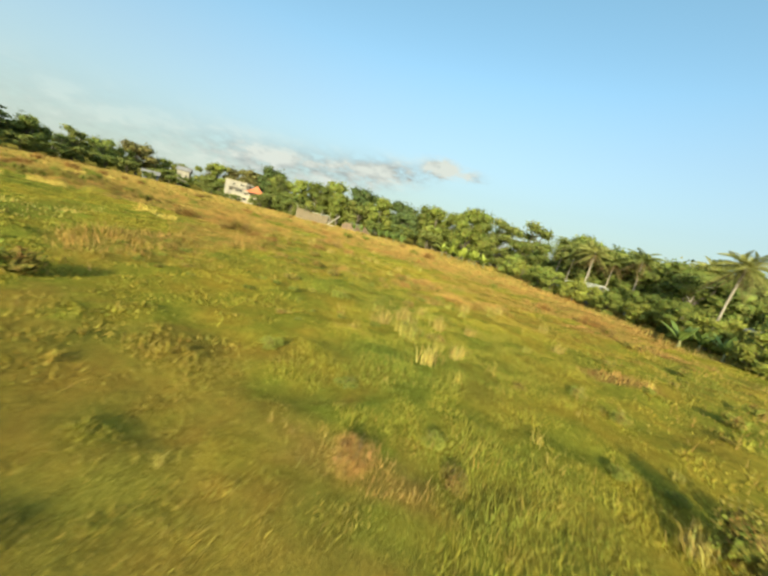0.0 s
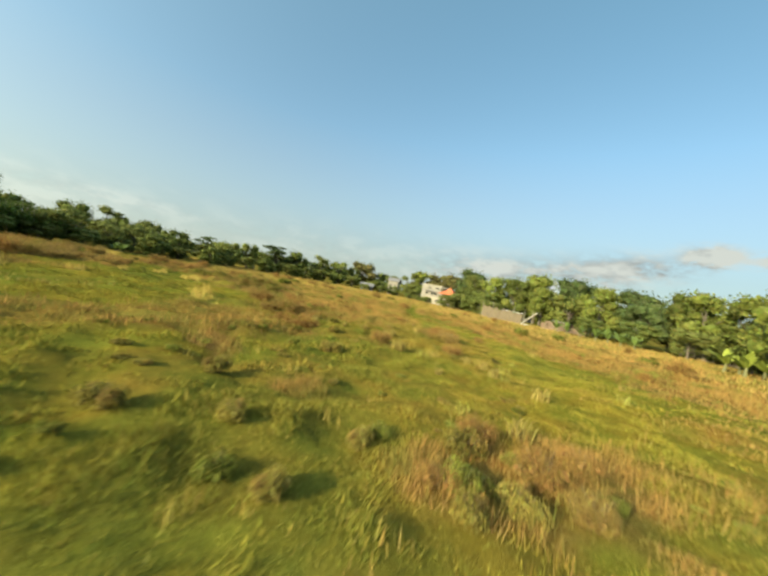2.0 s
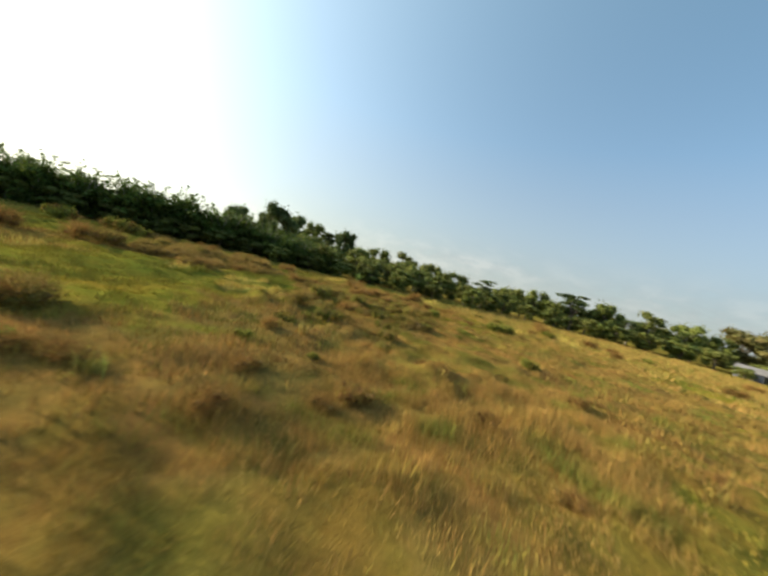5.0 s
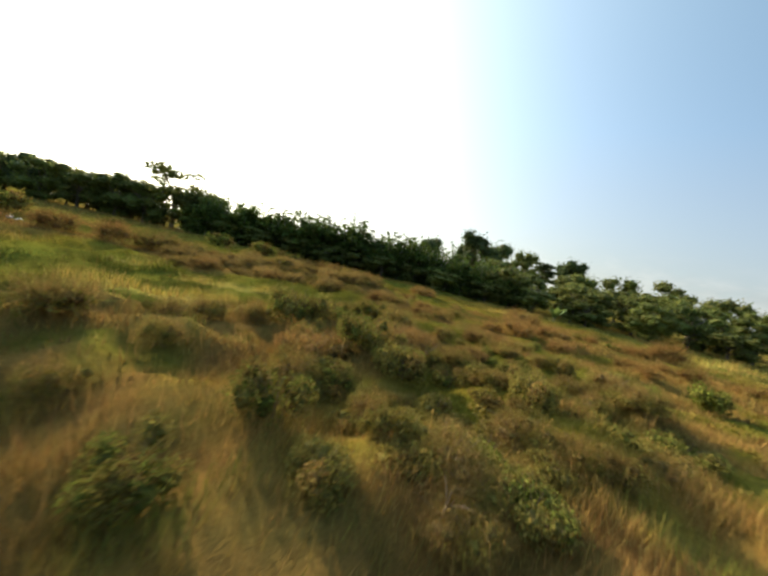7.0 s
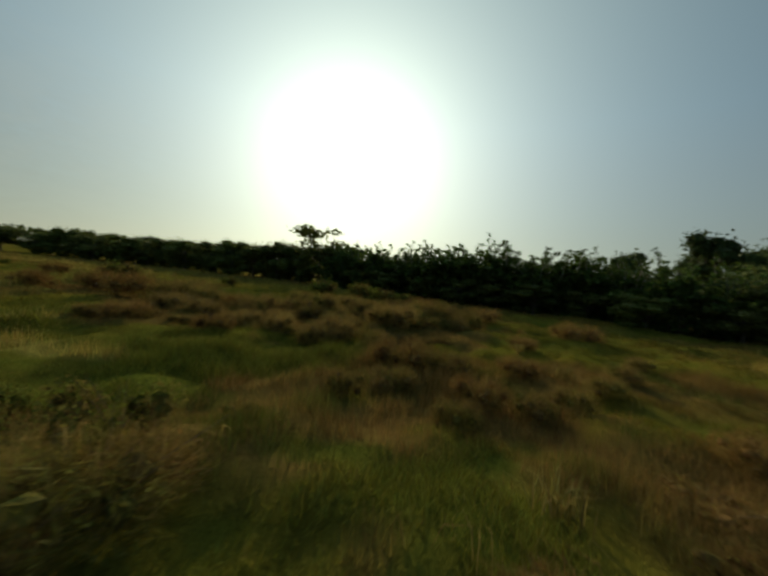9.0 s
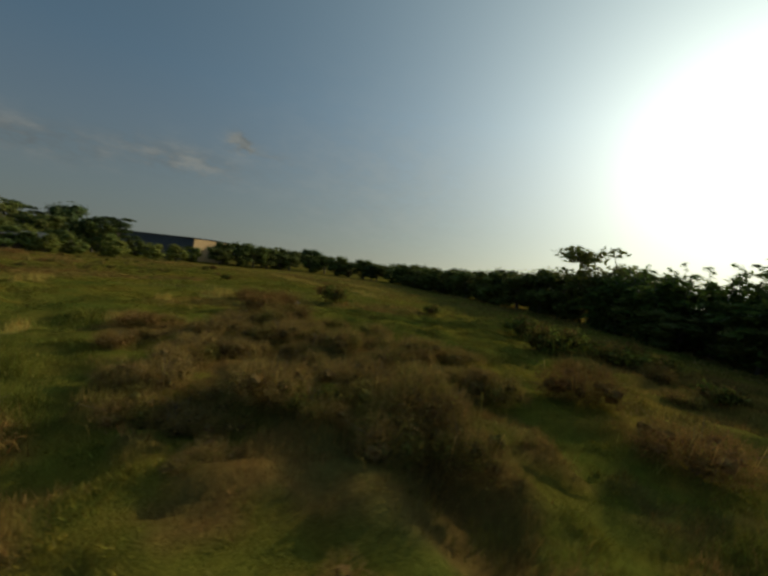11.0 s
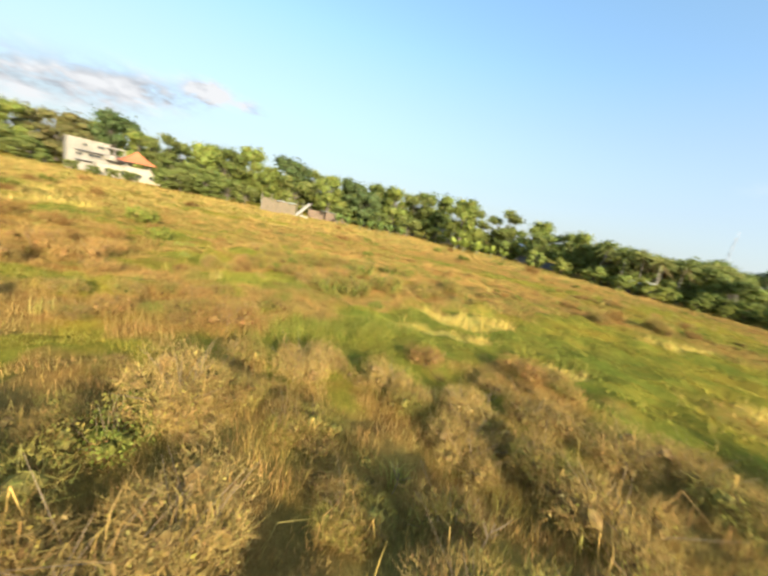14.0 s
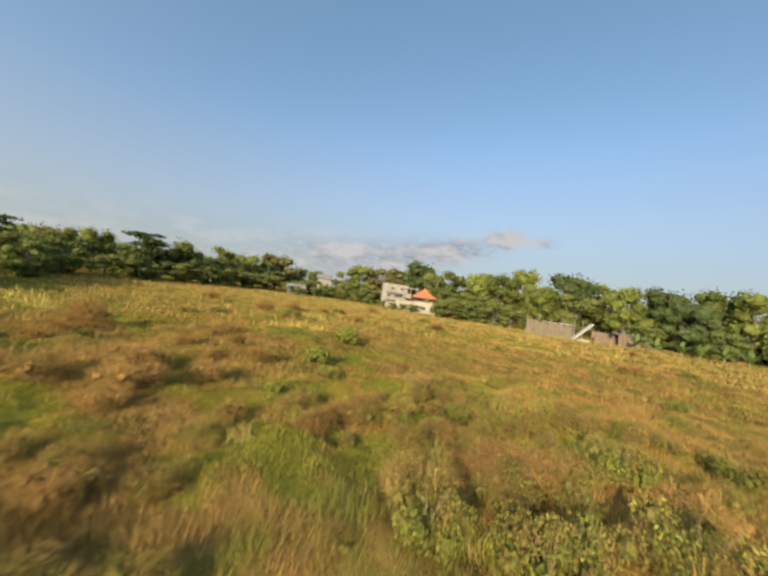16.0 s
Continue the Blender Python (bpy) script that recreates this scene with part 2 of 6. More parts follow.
PALE_SHEET = plain_material("pale_concrete_slab", (0.29, 0.26, 0.21), (0.42, 0.385, 0.33), 1.2, 0.8, 0.1, fine=12)
RUBBLE = plain_material("rubble_stone", (0.14, 0.11, 0.085), (0.28, 0.23, 0.18), 2.0, 0.95, 0.4, fine=12)
STEM = plain_material("green_brown_stem", (0.08, 0.09, 0.03), (0.18, 0.17, 0.07), 4, 0.7, fine=12)
# Distance haze over the hill is put into this blue-grey base colour
HILL = plain_material("haze_tinted_hill", (0.16, 0.19, 0.22), (0.22, 0.25, 0.27), 0.004, 1.0, fine=0.02)
STEEL = plain_material("galvanised_steel", (0.28, 0.28, 0.29), (0.46, 0.46, 0.47), 2.0, 0.5, metallic=0.5)

# ---- small tools for meshes ----
RNG = np.random.default_rng(7)


def raw_mesh(name, verts, sides, mats, tint=None, smooth=False):
    """A mesh from an array of corners; sides is an array of faces with the same count of corners each."""
    me = bpy.data.meshes.new(name)
    verts, sides = np.asarray(verts, np.float32), np.asarray(sides, np.int32)
    count, corners = sides.shape
    me.vertices.add(len(verts))
    me.vertices.foreach_set("co", verts.ravel())
    me.loops.add(count * corners)
    me.loops.foreach_set("vertex_index", sides.ravel())
    me.polygons.add(count)
    me.polygons.foreach_set("loop_start", np.arange(0, count * corners, corners, dtype=np.int32))
    if tint is not None:
        att = me.attributes.new("tint", "FLOAT_COLOR", "POINT")
        full = np.ones((len(verts), 4), np.float32)
        full[:, :3] = tint
        att.data.foreach_set("color", full.ravel())
    me.materials.append(mats)
    me.update(calc_edges=True)
    me.polygons.foreach_set("use_smooth", np.full(count, smooth))
    return me


def part(name, bm, mat, parent, label=""):
    """One mesh object under a thing or a part."""
    if isinstance(bm, bmesh.types.BMesh):
        me = bpy.data.meshes.new(name)
        bm.to_mesh(me)
        bm.free()
        me.materials.append(mat)
    else:
        me = bm
    ob = new(name, me)
    ob.parent = parent
    if label:
        tagged(ob, label)
    return ob


def thing(name, label, category, group="", kind="", at=None):
    return tagged(new(name) if at is None else put(new(name), at), label, category, group, kind)


def put(ob, m):
    ob.matrix_basis = m if isinstance(m, Matrix) else Matrix.Translation(m)
    return ob


def box(bm, x0, y0, z0, x1, y1, z1):
    m = Matrix.LocRotScale(((x0 + x1) / 2, (y0 + y1) / 2, (z0 + z1) / 2), None, (x1 - x0, y1 - y0, z1 - z0))
    return bmesh.ops.create_cube(bm, size=1, matrix=m)["verts"]


def soft_box(x0, y0, z0, x1, y1, z1, edge=0.02):
    bm = bmesh.new()
    box(bm, x0, y0, z0, x1, y1, z1)
    bmesh.ops.bevel(bm, geom=bm.edges[:], offset=edge, segments=1, affect="EDGES")
    return bm


def tube(points, radii, sides=6):
    """Corners and quads of a bent, tapering tube."""
    points = [Vector([float(c) for c in p]) for p in points]
    verts, quads = [], []
    for i, (p, r) in enumerate(zip(points, radii)):
        way = (points[min(i + 1, len(points) - 1)] - points[max(i - 1, 0)]).normalized()
        a = way.orthogonal().normalized()
        b = way.cross(a)
        for k in range(sides):
            t = 2 * math.pi * k / sides
            verts.append(p + float(r) * (math.cos(t) * a + math.sin(t) * b))
    for i in range(len(points) - 1):
        for k in range(sides):
            k2 = (k + 1) % sides
            quads.append((i * sides + k, i * sides + k2, (i + 1) * sides + k2, (i + 1) * sides + k))
    return np.array([tuple(v) for v in verts]), np.array(quads)


def joined(pieces):
    verts, sides, n = [], [], 0
    for v, f in pieces:
        verts.append(v)
        sides.append(np.asarray(f) + n)
        n += len(v)
    return np.concatenate(verts), np.concatenate(sides)


def lattice(x, y, seed):
    """Smooth random values in 0..1 over the plane, one per cell corner."""
    xi, yi = np.floor(x).astype(np.int64), np.floor(y).astype(np.int64)
    u, v = x - xi, y - yi
    u, v = u * u * (3 - 2 * u), v * v * (3 - 2 * v)

    def value(a, b):
        h = (a * 374761393 + b * 668265263 + seed * 974634777) & 0x7FFFFFFF
        h = ((h ^ (h >> 13)) * 1274126177) & 0x7FFFFFFF
        return ((h ^ (h >> 16)) & 0xFFFF) / 65535.0

    low = value(xi, yi) * (1 - u) + value(xi + 1, yi) * u
    high = value(xi, yi + 1) * (1 - u) + value(xi + 1, yi + 1) * u
    return low * (1 - v) + high * v


def clouds(x, y, size, seed, layers=3):
    total, weight = np.zeros_like(x, float), 0.0
    for k in range(layers):
        total += lattice(x / size * 2**k + 17.3 * k, y / size * 2**k - 9.1 * k, seed + k) * 0.5**k
        weight += 0.5**k
    return total / weight


# ---- the field: what grows where ----
# Patches of plants: x, y, radius along x, radius along y
DRY = [(22, 49, 9, 8), (27, 33, 6, 8), (-20, 38, 6, 6), (-12, 47, 10, 7), (2, 47, 9, 6), (-48, 27, 8, 5), (-36, 44, 12, 9), (-27, 44, 9, 8),
       (-55, 23, 7, 4), (15, 48, 10, 7), (21, 41, 7, 6), (-52, 18, 6, 3)]
# Stands of taller rust-coloured grass with clear edges
RUST_GRASS = [(25, 22.5, 4.4, 1.6), (27, 34, 4.5, 7), (-14, 30.5, 7.7, 5), (-10, 26.5, 4.1, 2.7), (-20, 27, 5.5, 4.4), (-17, 36, 6.6, 3.3), (-25, 41, 6.6, 4.4), (-4, 45, 9.9, 3.9), (3, 42.5, 4.4, 2.8),
              (8, 52, 17.6, 6.6), (22, 46, 8.8, 5.5), (-3, 58, 15.4, 5.5), (0, 66, 13.2, 5.5), (-20, 60, 15.4, 8.8), (-0.4, 31.9, 1.8, 1.4), (1.4, 25.7, 0.8, 0.7),
              (2.8, 29.2, 1.1, 0.7), (-1.6, 33.6, 2.4, 1.4), (12.3, 22.6, 1.6, 2.2), (11.3, 20.2, 1.1, 0.8), (13.3, 17.6, 1.1, 0.9), (15.5, 20.4, 2.2, 1.9),
              (2.3, 18.1, 1.4, 0.7), (6.9, 19.4, 0.8, 0.7), (15.1, 2.3, 1.1, 0.5), (22, 12.6, 1.2, 0.9), (-27.5, 32.2, 4.6, 2), (-31.2, 33.8, 3, 1.6),
              (-25.5, 30.4, 2.2, 1.4), (-38.3, 17.6, 3.5, 2.4), (-35.2, 20.6, 2.2, 1.4), (-42.3, 20.8, 3.5, 1.6), (-46, 22.5, 4.1, 1.9), (-37.5, 25, 1.4, 0.8),
              (-32.3, 24.2, 2.4, 1.1), (-29, 25.4, 3, 2.2), (-34.6, 20.2, 2.2, 1.1), (-29.6, 23.2, 2.7, 1.2), (-34.3, 18.4, 1.2, 0.8), (-31.2, 21.2, 1.9, 1.1),
              (-37.6, 30.6, 2.2, 1.2), (-26.2, 23.9, 2.7, 1.6), (-19.5, 5.2, 4.6, 1.5), (-25.5, 6.6, 3.5, 1.9), (-27.3, 13.4, 2.4, 1.4), (-44, 16, 4.1, 1.9),
              (-33.6, 25.6, 1.6, 0.9), (-35, 19.8, 2, 0.8), (-30.8, 23.6, 2.2, 1), (-43.6, 21.4, 2.2, 1.2), (-48.5, 31.5, 3, 1.5), (-33, 46, 8, 3),
              (-23, 53, 8, 4), (-39, 33, 3, 1.5), (-28, 36, 5, 2)]
DEEP_DRY = [(12, 47, 14, 8), (-8, 52, 14, 8)]
HALF_DRY = [(-24, 46, 12, 7), (-42, 46, 18, 10), (-30, 62, 22, 14), (-60, 60, 20, 14), (0, 68, 16, 10), (-70, 36, 14, 8), (-50, 82, 30, 14), (-85, 70, 25, 20), (-10, 84, 25, 10)]
STRAW = [(-60, 46.4, 4.2, 1.1), (-54, 38, 3.5, 1.0), (-69, 25, 4, 1.2), (20, -12, 9, 1.5), (12, -24, 8, 1.6), (-2, -14, 6, 1.2), (-57, 11, 4, 1.0), (-9.5, 18.8, 1.6, 0.5)]
# Flattened strips of bright straw
STRAW_STRIPS = [(-25.6, 19.9, 2.3, 1.0), (-28.8, 17.5, 1.5, 0.35), (-27.2, 16.9, 1.0, 0.3), (-14.3, 7.7, 3.0, 1.3), (-17.5, 11.8, 1.0, 0.5), (-24.6, 14.2, 1.2, 0.4), (-12.2, 19.6, 1.4, 0.35),
                (-6.8, 19.4, 0.7, 0.2)]
LUSH = [(-18, -5, 6, 3), (-46, 36, 5, 2.4), (-20, 50, 5, 7), (4, 25, 4, 3), (12, 15, 3, 3), (-62, 15, 9, 4), (-52, 6, 8, 4)]
# Fresh green turf with clear edges
LAWN = [(-88, 28, 11, 4.5), (16.6, 7.2, 1.8, 1.4), (17.6, 3.4, 1.5, 1.3), (17.3, 12.6, 1.4, 1.8), (13.8, 6.2, 1.5, 1.0), (10, 12.4, 3.0, 1.6), (5.5, 13.5, 4, 2), (-28.0, 1.2, 3.6, 2.6), (-31.5, -1.6, 4, 2.2), (-22, -1.5, 4, 3),
        (-33.0, 17.0, 2.2, 0.9), (-30.6, 16.9, 1.2, 0.6), (-23.6, 14.9, 1.8, 0.8), (-44, 19.2, 2.4, 0.8), (-39.6, 25.4, 1.6, 1.2), (-38.2, 27.8, 1.2, 0.5),
        (-43, 22.3, 1.6, 0.5), (-49, 20.6, 3.0, 0.8), (-40.5, 23.2, 1.2, 0.6), (-9, 40.2, 2.2, 2.4), (-16, 44.5, 3, 2), (-4.5, 38.0, 1.8, 1.5), (1.0, 37.2, 2.4, 1.2), (4.6, 35.0, 2.6, 1.4),
        (-35.9, 21.2, 1.0, 0.5), (-45, 24.8, 1.8, 0.6)]
# Knee-high green grass
TALL_GREEN = [(-33.2, 17.2, 2.6, 1.3), (-30.8, 17.0, 1.6, 0.9), (-36.0, 15.8, 1.6, 0.9), (-23.8, 15.0, 2.0, 0.9)]
THATCH = [(11, 1.6, 5, 3), (14.2, 0.6, 3, 1.6), (12.4, -1, 4, 1.5), (12.4, 11.6, 1.0, 0.6), (0, 30, 6, 4), (3, 26, 5, 4), (-6, 34, 6, 3), (8, 20, 4, 5), (20, 20, 4, 4), (-15, 40, 8, 6), (17, 19, 3, 2.4), (18, 27, 3, 5)]
TRAIL = [(4, 31.5), (1, 33.6), (-4, 36), (-9, 38.2), (-14, 41), (-22, 47), (-32, 56), (-44, 70)]


# Stretches where scrub has closed over the grass
SCRUBLAND = [(-29, 28, 8, 6), (-37.5, 28, 4.5, 3.5), (-33.5, 8.5, 7.5, 5), (-27.5, 7.5, 4, 3), (-39, 10, 3, 3), (-22, 31, 4, 4)]


def patches(x, y, rows, ragged, seed):
    """How far each place lies within any of the patches, with ragged edges: 0 to 1."""
    best = np.zeros_like(x, float)
    wobble = (clouds(x, y, 3.0, seed) - 0.5) * ragged + (clouds(x, y, 0.8, seed + 50, 2) - 0.5) * ragged * 1.2
    for px, py, rx, ry in rows:
        d = np.sqrt(((x - px) / rx) ** 2 + ((y - py) / ry) ** 2) + wobble
        best = np.maximum(best, np.clip((1.15 - d) / 0.35, 0, 1))
    return best


def trail_at(x, y):
    """Distance from the foot trail."""
    far = np.full_like(x, 1e3, dtype=float)
    for (ax, ay), (bx, by) in zip(TRAIL, TRAIL[1:]):
        t = np.clip(((x - ax) * (bx - ax) + (y - ay) * (by - ay)) / ((bx - ax) ** 2 + (by - ay) ** 2), 0, 1)
        far = np.minimum(far, np.hypot(x - ax - t * (bx - ax), y - ay - t * (by - ay)))
    return far


def growth(x, y):
    """Shares of dry brown grass, straw and lush green at each place; the rest is short yellow-green turf."""
    rough = clouds(x, y, 9.0, 31)
    wild = np.clip((rough - 0.60) / 0.12, 0, 1) * 0.75
    dry = np.maximum(patches(x, y, DRY, 1.5, 3), wild * np.clip((np.hypot(x - 17, y - 8) - 12) / 6, 0, 1))
    dry = np.maximum(dry * 0.8, np.maximum(patches(x, y, DEEP_DRY, 0.7, 19), patches(x, y, RUST_GRASS, 0.7, 29)))
    dry = np.maximum(dry, patches(x, y, HALF_DRY, 1.0, 17) * np.clip((clouds(x, y, 5.0, 37) - 0.35) / 0.2, 0, 1) * 0.75)
    outer = np.clip((np.hypot(x + 12, y - 22) - 34) / 20, 0, 1)
    dry = np.maximum(dry, outer * np.clip((clouds(x, y, 6.0, 39) - 0.33) / 0.2, 0, 1) * 0.45)
    straw = np.maximum(patches(x, y, STRAW, 1.5, 5) * 0.8, patches(x, y, STRAW_STRIPS, 0.5, 27))
    thicket = patches(x, y, SCRUBLAND, 1.2, 11)
    dry = np.maximum(dry, thicket * np.where(y < 15, 0.9, np.clip((clouds(x, y, 2.6, 57, 2) - 0.32) / 0.2, 0, 1) * 0.75))
    lawn = patches(x, y, LAWN, 0.6, 33)
    dry = dry * (1 - lawn)
    lush = np.maximum(patches(x, y, LUSH, 1.5, 8), np.clip((0.36 - rough) / 0.12, 0, 1) * 0.7) * (1 - 0.9 * thicket)
    lush = np.maximum(lush, lawn)
    path = np.clip((1.0 - trail_at(x, y)) / 0.5, 0, 1)
    dry, straw = dry * (1 - path), straw * (1 - path)
    dry = dry * (1 - straw)
    lush = lush * (1 - straw) * (1 - 0.8 * dry)
    return dry, straw, lush


C_TURF, C_LUSH = np.array((0.265, 0.235, 0.040)), np.array((0.215, 0.205, 0.038))
C_THATCH = np.array((0.27, 0.195, 0.045))
C_SOIL = np.array((0.075, 0.058, 0.034))
C_DRY, C_STRAW = np.array((0.322, 0.202, 0.064)), np.array((0.56, 0.42, 0.11))


def field_tint(x, y):
    dry, straw, lush = growth(x, y)
    c = C_TURF[None] * (1 - lush[:, None]) + C_LUSH[None] * lush[:, None]
    c = c * (1 - dry[:, None]) + C_DRY[None] * dry[:, None]
    c = c * (1 - straw[:, None]) + C_STRAW[None] * straw[:, None]
    yellow = (clouds(x, y, 5.0, 77) - 0.5)[:, None]
    c = c * (1 + yellow * np.array((0.5, 0.2, 0.1)))
    thatch = (patches(x, y, THATCH, 1.6, 14) * 0.65 * (1 - lush))[:, None]
    c = c * (1 - thatch) + C_THATCH[None] * thatch
    worn = 0.75 * np.clip((0.26 - trail_at(x, y)) / 0.12, 0, 1)[:, None]
    worn = worn * np.clip((x + 9) / 5, 0, 1)[:, None]
    return c * (1 - worn) + C_SOIL[None] * worn


def ground_height(x, y):
    lumpy = 0.50 + 0.22 * np.clip((-10 - x) / 12, 0, 1) + 0.35 * np.clip(1.3 - np.hypot((x - 5) / 7, (y - 14) / 5), 0, 1)
    h = (clouds(x, y, 7.0, 12) - 0.5) * 0.35 + (clouds(x, y, 1.5, 15, 2) - 0.5) * lumpy * 0.75 + (clouds(x, y, 0.7, 19, 2) - 0.5) * 0.20
    h += patches(x, y, SCRUBLAND, 1.2, 11) * (np.clip(clouds(x, y, 1.9, 23, 2) - 0.36, 0, 0.4) * 1.4 - 0.12)
    h -= 0.10 * np.exp(-(trail_at(x, y) / 0.22) ** 2)
    return h * np.clip(1.3 - np.hypot(x + 12, y - 25) / 160, 0, 1)


def graded(low, high, step, far):
    inner = list(np.arange(low, high + step, step))
    out, gap = [], step
    left, right = inner[0], inner[-1]
    lows, highs = [], []
    while left > -far:
        gap *= 1.35
        left, right = left - gap, right + gap
        lows.append(left), highs.append(right)
    return np.array(lows[::-1] + inner + highs)


def build_ground():
    xs, ys = graded(-62, 34, 0.36, 4000), graded(-22, 62, 0.36, 4000)
    gx, gy = [a.ravel() for a in np.meshgrid(xs, ys)]
    z = ground_height(gx, gy)
    nx, ny = len(xs), len(ys)
    i = (np.arange(ny - 1)[:, None] * nx + np.arange(nx - 1)[None]).ravel()
    me = raw_mesh("ground", np.stack([gx, gy, z], 1), np.stack([i, i + 1, i + nx + 1, i + nx], 1), TURF, field_tint(gx, gy) * 0.66, True)
    tagged(new("ground", me), "rough pasture of yellow-green turf with brown and straw patches", "field", kind="structure")


build_ground()

# ---- grass ----
# The stretch of meadow where the grass is drawn blade by blade
LOOP = [(16, -3), (16.5, 7), (15, 15), (9, 25), (2, 32), (-10, 36), (-21, 35), (-28, 32), (-33, 28), (-37, 23),
        (-42, 17), (-44, 9), (-40, 5), (-35, 6), (-31, 12), (-32, 22), (-34, 30)]


def off_loop(x, y):
    far = np.full_like(x, 1e3, dtype=float)
    for (ax, ay), (bx, by) in zip(LOOP, LOOP[1:]):
        t = np.clip(((x - ax) * (bx - ax) + (y - ay) * (by - ay)) / ((bx - ax) ** 2 + (by - ay) ** 2), 0, 1)
        far = np.minimum(far, np.hypot(x - ax - t * (bx - ax), y - ay - t * (by - ay)))
    return far


def blades(x, y, height, width, lean, tint, bent=False):
    """Corners and triangles of single blades that stand at x, y."""
    n = len(x)
    z = ground_height(x, y) - 0.01
    a, turn = RNG.uniform(0, 2 * np.pi, n), RNG.uniform(0, 2 * np.pi, n)
    side = np.stack([np.cos(a), np.sin(a), 0 * a], 1) * (width / 2)[:, None]
    base = np.stack([x, y, z], 1)
    reach = np.stack([np.cos(turn) * lean * height, np.sin(turn) * lean * height, height], 1)
    if not bent:
        v = np.stack([base - side, base + side, base + reach], 1).reshape(-1, 3)
        return v, np.arange(3 * n).reshape(-1, 3), np.repeat(tint, 3, 0)
    middle = base + reach * np.array((0.35, 0.35, 0.6))
    v = np.stack([base - side, base + side, middle + side * 0.8, middle - side * 0.8, base + reach], 1).reshape(-1, 3)
    k = 5 * np.arange(n)[:, None]
    f = np.concatenate([k + (0, 1, 2), k + (0, 2, 3), k + (3, 2, 4)])
    return v, f, np.repeat(tint, 5, 0)


def scatter(x0, x1, y0, y1, count):
    return RNG.uniform(x0, x1, count), RNG.uniform(y0, y1, count)


def varied(tint, amount):
    return tint * (1 + RNG.uniform(-amount, amount, (len(tint), 1))) * (1 + RNG.uniform(-0.12, 0.12, tint.shape))


def grow_grass(name, label, near, far, count, size, seed_box):
    """Grass over the ring that lies from near to far off the loop; size widens the blades where they are sparse."""
    x, y = scatter(*seed_box, count)
    d = off_loop(x, y)
    keep = (d >= near) & (d < far)
    # tussocks: grass thins out between them
    clump = clouds(x, y, 0.7, 41, 2)
    keep &= RNG.uniform(0, 1, count) < np.clip((clump - 0.25) * 2.4, 0.12, 1)
    keep &= trail_at(x, y) > 0.2
    x, y, clump = x[keep], y[keep], clump[keep]
    dry, straw, lush = growth(x, y)
    pick = RNG.uniform(0, 1, len(x))
    is_straw = pick < straw * 0.85
    is_dry = ~is_straw & (pick < straw + dry * 0.82)
    tall = 0.04 + 0.30 * np.clip(clump - 0.42, 0, 1) + 0.05 * lush + 0.26 * patches(x, y, TALL_GREEN, 0.6, 35)
    mound = clouds(x, y, 2.2, 52, 2)
    tall = np.where(is_dry, 0.13 + 0.46 * np.clip(mound - 0.25, 0, 1), tall)
    tall = np.where(is_straw, 0.22 + 0.35 * clump, tall) * RNG.uniform(0.65, 1.25, len(x))
    tall = tall * (1 + np.clip((off_loop(x, y) - 12) / 25, 0, 1) * 0.9)
    wide = np.where(is_dry | is_straw, 0.010, 0.013) * size * RNG.uniform(0.7, 1.4, len(x))
    lean = np.where(is_dry | is_straw, RNG.uniform(0.05, 0.5, len(x)), RNG.uniform(0.2, 1.1, len(x)))
    c = field_tint(x, y)
    shade = clouds(x, y, 1.3, 63, 2)[:, None]
    brown = C_DRY * (1.25 - 0.5 * shade) + np.array((-0.10, 0.005, -0.015)) * np.clip((shade - 0.5) * 4, 0, 1)
    c = np.where(is_dry[:, None], brown, c)
    c = np.where(is_straw[:, None], C_STRAW, c)
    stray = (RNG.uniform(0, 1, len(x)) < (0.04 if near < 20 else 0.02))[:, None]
    # Far blades get a darker tint: their self-shading is put into the colour
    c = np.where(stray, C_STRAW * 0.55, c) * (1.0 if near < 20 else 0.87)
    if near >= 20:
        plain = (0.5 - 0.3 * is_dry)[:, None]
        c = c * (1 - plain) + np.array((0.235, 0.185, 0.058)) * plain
    v, f, t = blades(x, y, tall, wide, lean, varied(c, 0.28 if near < 20 else 0.18))
    tagged(new(name, raw_mesh(name, v, f, BLADE, t)), label, "grass", kind="stuff")


AREA = (-62, 34, -20, 64)
grow_grass("meadow_grass", "short yellow-green pasture grass with dry brown tussocks", 0, 5.0, 3300000, 0.95, (-54, 26, -12, 45))
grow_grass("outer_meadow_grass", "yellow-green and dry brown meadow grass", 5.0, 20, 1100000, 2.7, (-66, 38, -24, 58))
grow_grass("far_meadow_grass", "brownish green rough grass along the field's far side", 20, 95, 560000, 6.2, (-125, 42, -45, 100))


def grow_seedheads():
    """Taller dry stalks that stand singly out of the turf and in thin bunches."""
    cx, cy = scatter(-52, 26, -8, 46, 520)
    d = off_loop(cx, cy)
    keep = d < 12
    cx, cy = cx[keep], cy[keep]
    n = 9
    x = np.repeat(cx, n) + RNG.normal(0, 0.10, n * len(cx))
    y = np.repeat(cy, n) + RNG.normal(0, 0.10, n * len(cy))
    h = np.repeat(RNG.uniform(0.18, 0.5, len(cx)), n) * RNG.uniform(0.6, 1.2, len(x))
    c = np.repeat(C_STRAW[None] * 0.7, len(x), 0)
    v, f, t = blades(x, y, h, np.full(len(x), 0.013), RNG.uniform(0.1, 0.6, len(x)), varied(c, 0.3), True)
    tagged(new("dry_stalks", raw_mesh("dry_stalks", v, f, BLADE, t)), "straw-coloured dry stalks in small bunches", "grass", kind="stuff")


